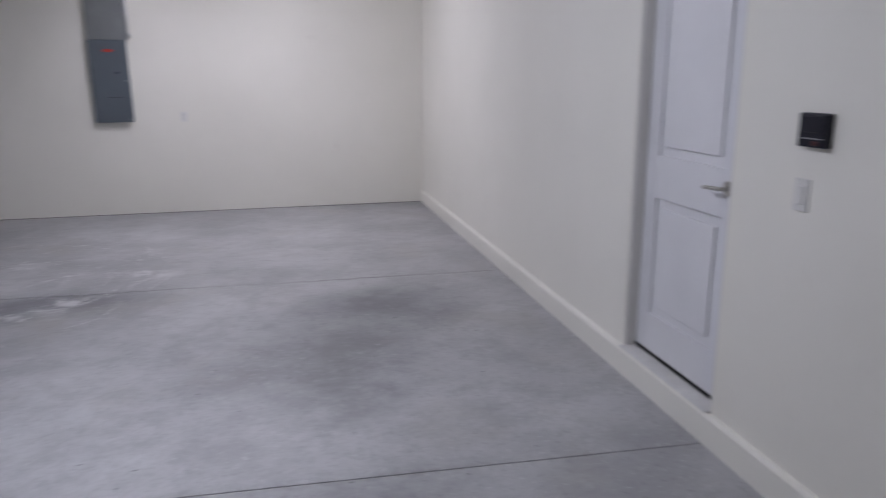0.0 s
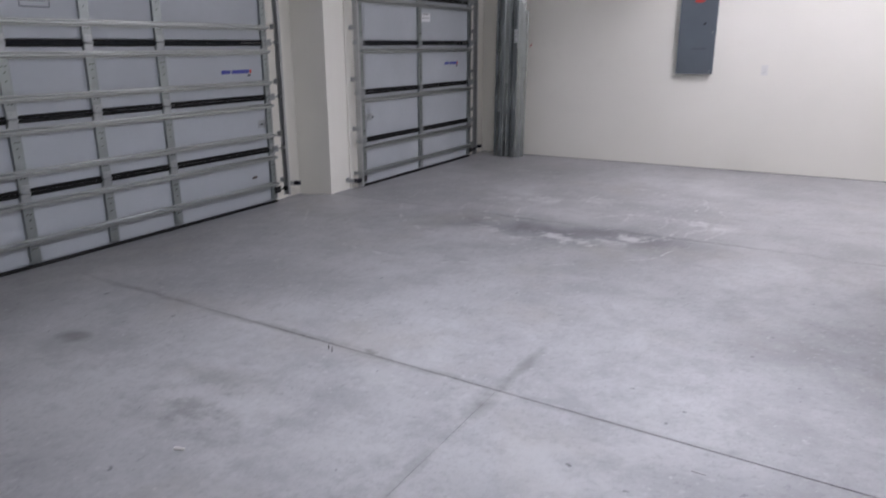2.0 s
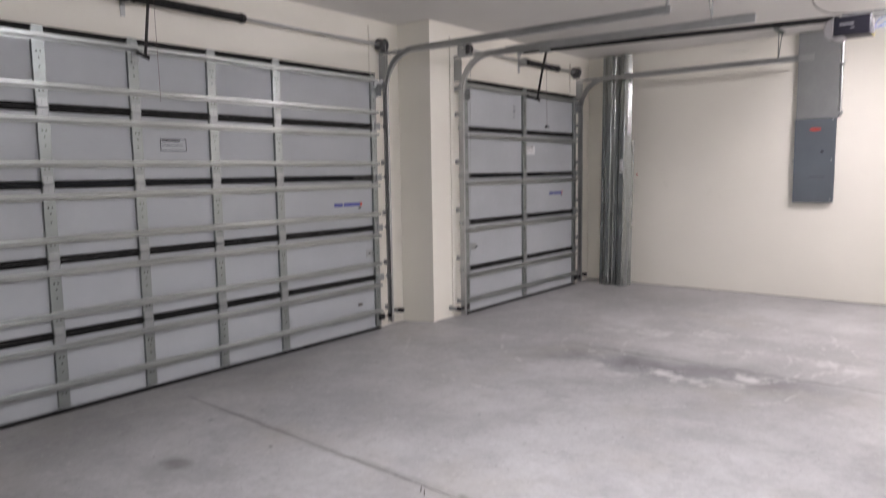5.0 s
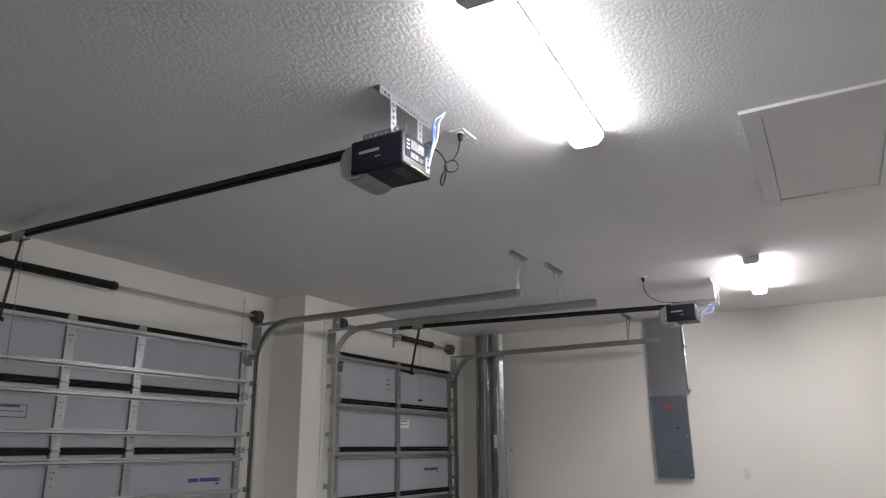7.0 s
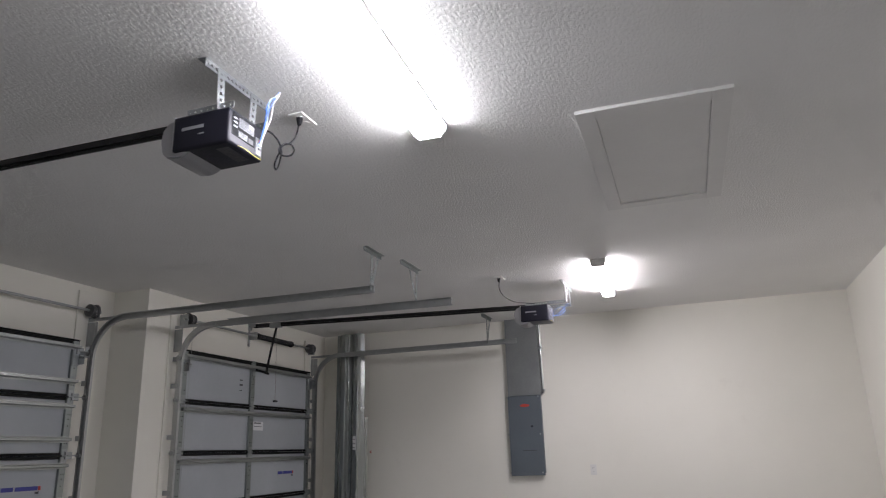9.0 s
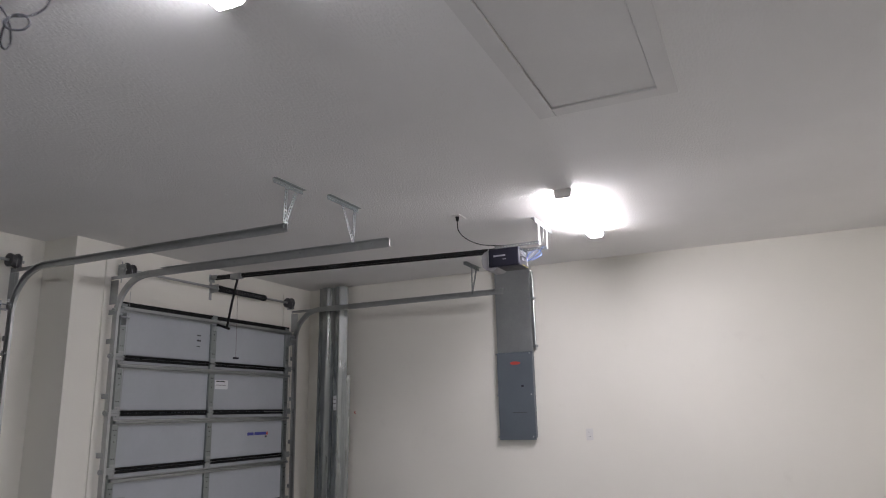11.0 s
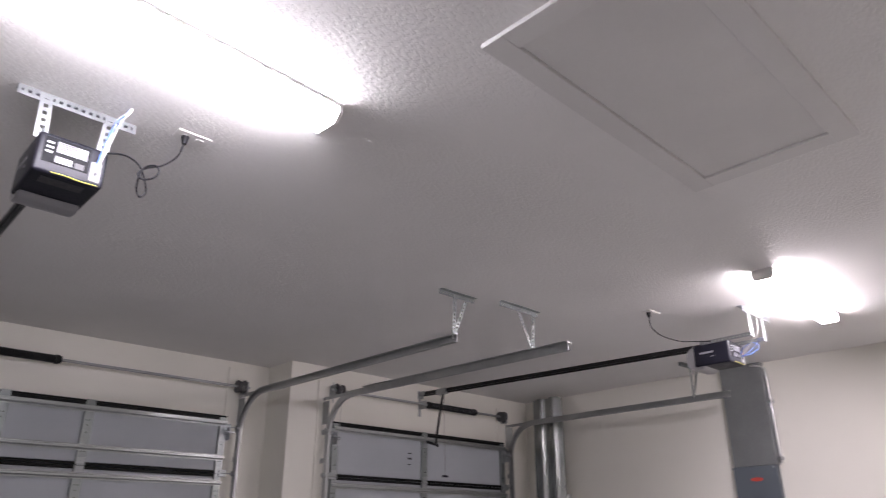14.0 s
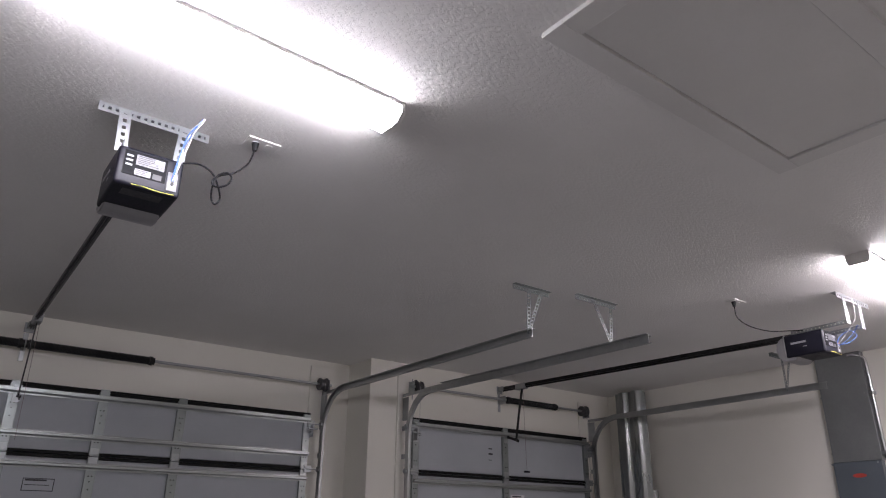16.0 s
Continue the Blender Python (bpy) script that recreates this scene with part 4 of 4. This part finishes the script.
def stick_labels():
    """Paper labels and printed strips on the doors."""
    def strip(face, y0, y1, z, label):
        t = thing("door_sticker", label, "sticker", (face, (y0 + y1) / 2, z), "printed door stickers")
        d = 1 if y1 > y0 else -1
        part("backing", boxes((face + 0.004, y0, z - 0.048, face + 0.0052, y1 + d * 0.04, z + 0.02)), INSUL, t)
        wide = (y1 - y0)
        for a, b, mat in ((0.0, 0.30, BLUEPRINT), (0.34, 0.92, BLUEPRINT), (0.93, 1.0, REDPRINT)):
            part("print", boxes((face + 0.0052, y0 + wide * a, z - 0.016, face + 0.0062, y0 + wide * b, z + 0.016)), mat, t)
        part("small_print", boxes((face + 0.0052, y0 + wide * 0.86, z - 0.044, face + 0.0062, y0 + wide * 0.96, z - 0.026)), PRINT, t)
    strip(WIDE_FACE - SET_BACK, -1.0, -0.64, 1.225, "pale sticker with a blue printed strip on the door")
    strip(NARROW_FACE - SET_BACK, 2.24, 2.58, 1.235, "pale sticker with a blue printed strip on the door")

    def card(face, y0, y1, z0, z1, edge):
        t = thing("rating_label", "printed rating label on the door panel", "label", (face, (y0 + y1) / 2, z0), "rating labels")
        part("paper", boxes((face + 0.004, y0, z0, face + 0.0052, y1, z1)), INSUL if edge else LABEL, t)
        bm = boxes((face + 0.0052, y0 + 0.015, z1 - 0.02, face + 0.006, y0 + (y1 - y0) * 0.75, z1 - 0.008), (face + 0.0052, y0 + 0.015, z0 + 0.04, face + 0.006, y1 - 0.03, z0 + 0.045))
        if edge:
            for s in ((y0, z0, y1, z0 + 0.006), (y0, z1 - 0.006, y1, z1), (y0, z0, y0 + 0.006, z1), (y1 - 0.006, z0, y1, z1)):
                box(bm, face + 0.0052, s[0], s[1], face + 0.006, s[2], s[3])
        part("print", bm, PRINT, t, "dark printed lines")
    card(WIDE_FACE - SET_BACK, -2.68, -2.47, 1.70, 1.79, True)
    card(NARROW_FACE - SET_BACK, 1.71, 1.90, 1.71, 1.805, False)
    t = thing("printed_marks", "small dark stamped marks on the door panel", "marking", (NARROW_FACE, 1.45, 2.15))
    for i, (h, w) in enumerate(((0.012, 0.05), (0.018, 0.055), (0.008, 0.045))):
        part("mark", boxes((NARROW_FACE - SET_BACK + 0.004, 1.42, 2.24 - i * 0.055, NARROW_FACE - SET_BACK + 0.005, 1.42 + w, 2.24 - i * 0.055 + h)), PRINT, t)


stick_labels()


def photo_eye(x, y, z, s, wall):
    t = thing("photo_eye", "small black door safety sensor on a bracket by the floor", "sensor", (x, y, z), "door safety sensors")
    part("sensor_body", boxes((x + 0.01, y - 0.02, z - 0.018, x + 0.075, y + 0.02, z + 0.022), bevel=0.005, seg=2), BLACK, t)
    part("bracket", boxes((wall, y - 0.024, z - 0.02, x + 0.02, y - 0.021, z + 0.02), (wall, y - 0.024, z - 0.02, wall + 0.003, y + 0.03, z + 0.02)), ZINC, t)
    part("eye", rod(bmesh.new(), (x + 0.045, y - s * 0.024, z), (x + 0.045, y - s * 0.018, z), 0.01), GREYLABEL, t)


photo_eye(WIDE_FACE + 0.02, -0.20, 0.12, 1, RECESS)
photo_eye(NARROW_FACE + 0.02, 0.27, 0.10, -1, 0.0)
photo_eye(NARROW_FACE + 0.02, 3.05, 0.12, 1, 0.0)


# ---- storm panels stacked in the corner ----
def storm_panel(x, y, high, lean, width=0.37):
    t = thing("storm_panel", "tall corrugated galvanised storm panel standing in the corner", "storm panel", (x, y, 0), "storm panels in the corner")
    ribs, d, k = 2, 0.05, 0.0016
    pitch = width / ribs
    for i in range(ribs):
        u = i * pitch
        line = [(u, 0), (u + pitch * 0.22, 0), (u + pitch * 0.30, -d * 0.25), (u + pitch * 0.42, -d * 0.9), (u + pitch * 0.48, -d), (u + pitch * 0.76, -d), (u + pitch * 0.82, -d * 0.9), (u + pitch * 0.94, -d * 0.2), (u + pitch, 0)]
        ring = [(x + u, y + v) for u, v in line] + [(x + u, y + v + k) for u, v in line[::-1]]
        bm = prism(bmesh.new(), ring, 0.004, high, "z")
        for v in bm.verts:
            v.co.y += lean * v.co.z / high
            v.co.x += 0.02 * lean * v.co.z
        part("corrugation", bm, STORM, t)
    return t


for x, y, h, lean in ((0.325, 3.10, 2.96, 0.06), (0.33, 3.112, 2.95, 0.06), (0.32, 3.124, 2.965, 0.06), (0.332, 3.136, 2.955, 0.06), (0.328, 3.148, 2.96, 0.06), (0.335, 3.16, 2.95, 0.06)):
    storm_panel(x, y, h, lean)
storm_panel(0.35, 3.20, 1.88, 0.06)
t = thing("panel_sticker", "white barcode sticker on a storm panel", "sticker", (0.626, 3.04, 1.55))
part("paper", boxes((0.605, 3.0765, 1.475, 0.648, 3.0785, 1.64)), LABEL, t)
part("print", boxes(*[(0.611, 3.0755, 1.495 + i * 0.05, 0.640, 3.0766, 1.503 + i * 0.05) for i in range(3)]), PRINT, t)


# ---- electrical panel ----
def breaker_panel():
    y = NORTH
    t = thing("breaker_panel", "grey breaker panel with a metal cover above it on the wall", "electrical panel", (2.803, y, 1.12))
    part("panel_box", boxes((2.603, y - 0.065, 1.135, 3.003, y, 2.045), bevel=0.002), PANELGREY, t)
    door = part("panel_cover", boxes((2.597, y - 0.077, 1.112, 3.008, y - 0.065, 2.040), bevel=0.004, seg=2), PANELGREY, t, "blue-grey enamelled cover plate")
    bm = rod(bmesh.new(), (2.808, y - 0.0795, 1.925), (2.808, y - 0.0765, 1.925), 0.024, seg=24)
    bmesh.ops.scale(bm, vec=(2.5, 1, 0.75), verts=bm.verts, space=Matrix.Translation((-2.808, 0, -1.925)))
    part("badge", bm, REDPRINT, door, "oval red badge")
    part("latch", boxes((2.868, y - 0.080, 1.665, 2.896, y - 0.076, 1.688), bevel=0.002), BLACK, door, "small dark latch")
    part("cover_slot", boxes((2.758, y - 0.079, 1.395, 2.918, y - 0.0765, 1.402)), PRINT, door)
    for x in (2.592, 2.978):
        for z in (1.145, 1.585, 2.028):
            part("screw", rod(bmesh.new(), (x, y - 0.081, z), (x, y - 0.0765, z), 0.009, seg=10), ZINC, door)
    part("wireway_cover", boxes((2.604, y - 0.072, 2.044, 3.018, y, HIGH - 0.003), bevel=0.003), DUCTGREY, t, "plain galvanised cover up to the ceiling")
    for x in (2.605, 2.985):
        for z in (2.12, 2.62):
            part("screw", rod(bmesh.new(), (x, y - 0.076, z), (x, y - 0.0715, z), 0.007, seg=10), ZINC, t)
    part("conduit", cord([(3.036, y - 0.02, 2.06), (3.036, y - 0.02, 2.5), (3.036, y - 0.02, 2.86), (3.023, y - 0.03, 2.94), (2.978, y - 0.085, 2.965), (2.918, y - 0.085, 2.97)], 0.0145, 8, 10), CONDUIT, t, "bright steel conduit along the cover", smooth=True)
    for z in (2.10, 2.62):
        part("conduit_clip", boxes((3.018, y - 0.068, z - 0.015, 3.06, y, z + 0.015), bevel=0.003), ZINC, t)


breaker_panel()


def wall_outlet(x, y, z):
    t = thing("wall_outlet", "white duplex outlet on the cream wall", "outlet", (x, y, z))
    part("cover_plate", boxes((x - 0.036, y - 0.006, z - 0.058, x + 0.036, y, z + 0.058), bevel=0.003, seg=2), WHITEPL, t)
    for dz in (-0.02, 0.02):
        so = part("socket", boxes((x - 0.017, y - 0.0085, z + dz - 0.014, x + 0.017, y - 0.006, z + dz + 0.014), bevel=0.004, seg=2), WHITEPL, t)
        part("slot", boxes((x - 0.008, y - 0.009, z + dz - 0.005, x - 0.006, y - 0.008, z + dz + 0.006), (x + 0.006, y - 0.009, z + dz - 0.005, x + 0.008, y - 0.008, z + dz + 0.006)), PRINT, so)


wall_outlet(3.562, NORTH, 1.162)
t = thing("wire_stub", "short red-tipped wire stub sticking out of the wall", "wire", (0.72, NORTH, 1.44))
part("wire", cord([(0.71, NORTH, 1.43), (0.70, NORTH - 0.02, 1.44), (0.73, NORTH - 0.045, 1.455)], 0.005, 6, 6), REDPRINT, t)


# ---- house wall: curb, door, switch, keypad ----
structure("baseboard_east", prism(bmesh.new(), [(EAST, 0), (EAST - 0.032, 0), (EAST - 0.030, 0.13), (EAST - 0.016, 0.142), (EAST, 0.142)], SOUTH, NORTH, "y"), WALL, "cream painted concrete curb along the house wall")


def house_door(y0, y1, z0, z1):
    x = EAST
    t = thing("house_door", "closed white two-panel house door with a lever handle", "door", (x, (y0 + y1) / 2, z0))
    face = x + 0.06
    leaf = boxes((face + 0.014, y0, z0, face + 0.045, y1, z1))
    lf = part("leaf", leaf, DOORPAINT, t)
    s = 0.115
    rails = ((y0, z0, y0 + s, z1), (y1 - s, z0, y1, z1), (y0 + s, z0, y1 - s, z0 + 0.215), (y0 + s, z0 + 0.825, y1 - s, z0 + 1.04), (y0 + s, z1 - 0.12, y1 - s, z1))
    for a, b, c, d in rails:
        part("door_rail", boxes((face, a, b, face + 0.014, c, d), bevel=0.004, seg=2), DOORPAINT, lf)
    for b, d in ((z0 + 0.215, z0 + 0.825), (z0 + 1.04, z1 - 0.12)):
        bm = boxes((face + 0.003, y0 + s + 0.045, b + 0.045, face + 0.014, y1 - s - 0.045, d - 0.045), bevel=0.009, seg=2)
        part("raised_panel", bm, DOORPAINT, lf)
    lv = part("lever_rose", rod(bmesh.new(), (face - 0.012, y0 + 0.07, z0 + 0.96), (face, y0 + 0.07, z0 + 0.96), 0.032, seg=24), NICKEL, t, "satin nickel rose", smooth=True)
    part("lever", cord([(face - 0.012, y0 + 0.07, z0 + 0.96), (face - 0.045, y0 + 0.07, z0 + 0.96), (face - 0.055, y0 + 0.10, z0 + 0.96), (face - 0.055, y0 + 0.18, z0 + 0.955)], 0.009, 6, 10), NICKEL, lv, "satin nickel lever", smooth=True)
    for a, b in ((y0 - 0.022, y0 - 0.004), (y1 + 0.004, y1 + 0.022)):
        part("jamb", boxes((x + 0.004, a, 0.142, x + 0.18, b, z1 + 0.02), bevel=0.002), TRIM, t)
        c = b if a < y0 else a
        part("door_stop", boxes((face + 0.046, c - 0.012, 0.157, face + 0.07, c + 0.012, z1 + 0.004), bevel=0.002), TRIM, t)
    part("jamb", boxes((x + 0.004, y0 - 0.004, z1 + 0.004, x + 0.18, y1 + 0.004, z1 + 0.02)), TRIM, t)
    part("threshold", boxes((x - 0.029, y0 - 0.02, 0.1425, x + 0.18, y1 + 0.02, 0.154), bevel=0.005), SILLPAINT, t, "pale dusty threshold")
    # black strip that draws the dark line under the leaf
    part("sweep", boxes((face - 0.002, y0, 0.158, face + 0.03, y1, z0 + 0.012)), RUBBER, t, "black strip along the door's bottom edge")


house_door(-3.112, -2.328, 0.165, 2.195)
t = thing("wall_control", "black opener wall control beside the house door", "wall control", (EAST, -3.58, 1.407))
part("housing", boxes((EAST - 0.03, -3.645, 1.35, EAST, -3.515, 1.465), bevel=0.007, seg=2), BLACK, t)
part("button", boxes((EAST - 0.034, -3.63, 1.40, EAST - 0.03, -3.53, 1.455), bevel=0.002), BLACK, t)
part("trim_line", boxes((EAST - 0.0315, -3.632, 1.378, EAST - 0.0295, -3.528, 1.382)), PALEPRINT, t)
part("light_button", boxes((EAST - 0.034, -3.615, 1.358, EAST - 0.03, -3.585, 1.372), bevel=0.002), REDDARK, t, "small dark red button")
t = thing("light_switch", "white rocker light switch on the wall", "light switch", (EAST, -3.535, 1.18))
part("cover_plate", boxes((EAST - 0.006, -3.571, 1.122, EAST, -3.499, 1.238), bevel=0.003, seg=2), WHITEPL, t)
part("rocker", boxes((EAST - 0.011, -3.552, 1.147, EAST - 0.006, -3.518, 1.213), bevel=0.003), WHITEPL, t)


# ---- litter on the floor ----
def debris(name, x, y, length, turn, label, material, r=0.007):
    t = thing(name, label, "debris", (x, y, 0), "floor litter")
    bm = rod(bmesh.new(), (x - length / 2 * math.cos(turn), y - length / 2 * math.sin(turn), r), (x + length / 2 * math.cos(turn), y + length / 2 * math.sin(turn), r), r, r * 0.6, seg=8)
    part("scrap", bm, material, t)


debris("paint_chip", 2.45, -3.994, 0.042, 0.35, "small white scrap lying on the concrete floor", WHITEPL, 0.0065)
for x, y, size, turn in ((4.16, -3.20, 0.050, 0.0), (3.86, -3.78, 0.012, 0.7), (3.27, -4.24, 0.015, 1.4), (3.44, -4.46, 0.030, 2.1), (2.05, -3.48, 0.014, 2.8), (3.59, -4.08, 0.020, 3.5), (3.96, -3.78, 0.012, 4.2), (3.09, -4.59, 0.010, 4.9)):
    debris("paint_fleck", x, y, size, turn, "tiny pale fleck of paint on the concrete floor", FLECK, 0.002)


for x, y, size, turn in ((3.703, -3.922, 0.02, 2.0), (3.96, -3.785, 0.012, 0.6), (3.595, -4.084, 0.015, 0.3), (2.716, -3.093, 0.012, 1.9)):
    debris("dark_scrap", x, y, size, turn, "tiny dark scrap on the concrete floor", SCRAP, 0.0013)
for x in (2.347, 2.384):
    debris("dark_scrap", x, -2.985 - 0.02 * (x > 2.36), 0.055, 2.25, "short dark scrap at the edge of the floor joint", SCRAP, 0.0028)


# ---- small hardware on the doors ----
def slide_lock(x, y, z, s):
    t = thing("slide_lock", "galvanised slide lock on the garage door", "lock", (x, y, z), "door locks")
    part("plate", boxes((x, y - 0.05, z - 0.035, x + 0.004, y + 0.05, z + 0.035), bevel=0.001), ZINC, t)
    part("bolt", boxes((x + 0.004, y - 0.03 - 0.06 * s, z - 0.01, x + 0.016, y + 0.05 - 0.06 * s, z + 0.01), bevel=0.002), ZINC, t)
    part("knob", rod(bmesh.new(), (x + 0.016, y + 0.03 * s, z), (x + 0.036, y + 0.03 * s, z), 0.006, seg=8), BLACKSTEEL, t)


slide_lock(WIDE_FACE - SET_BACK + 0.004, -0.55, 0.74, -1)
slide_lock(NARROW_FACE - SET_BACK + 0.004, 0.62, 0.72, 1)


def lift_handle(x, y, z):
    t = thing("lift_handle", "small dull brown lift handle on the garage door", "handle", (x, y, z), "lift handles")
    part("base", boxes((x + 0.004, y - 0.028, z - 0.012, x + 0.009, y + 0.028, z + 0.012), bevel=0.002), TOPSEAL, t)
    part("grip", boxes((x + 0.009, y - 0.024, z - 0.004, x + 0.022, y + 0.024, z + 0.008), bevel=0.003), TOPSEAL, t)


lift_handle(WIDE_FACE - SET_BACK, -0.70, 0.25)
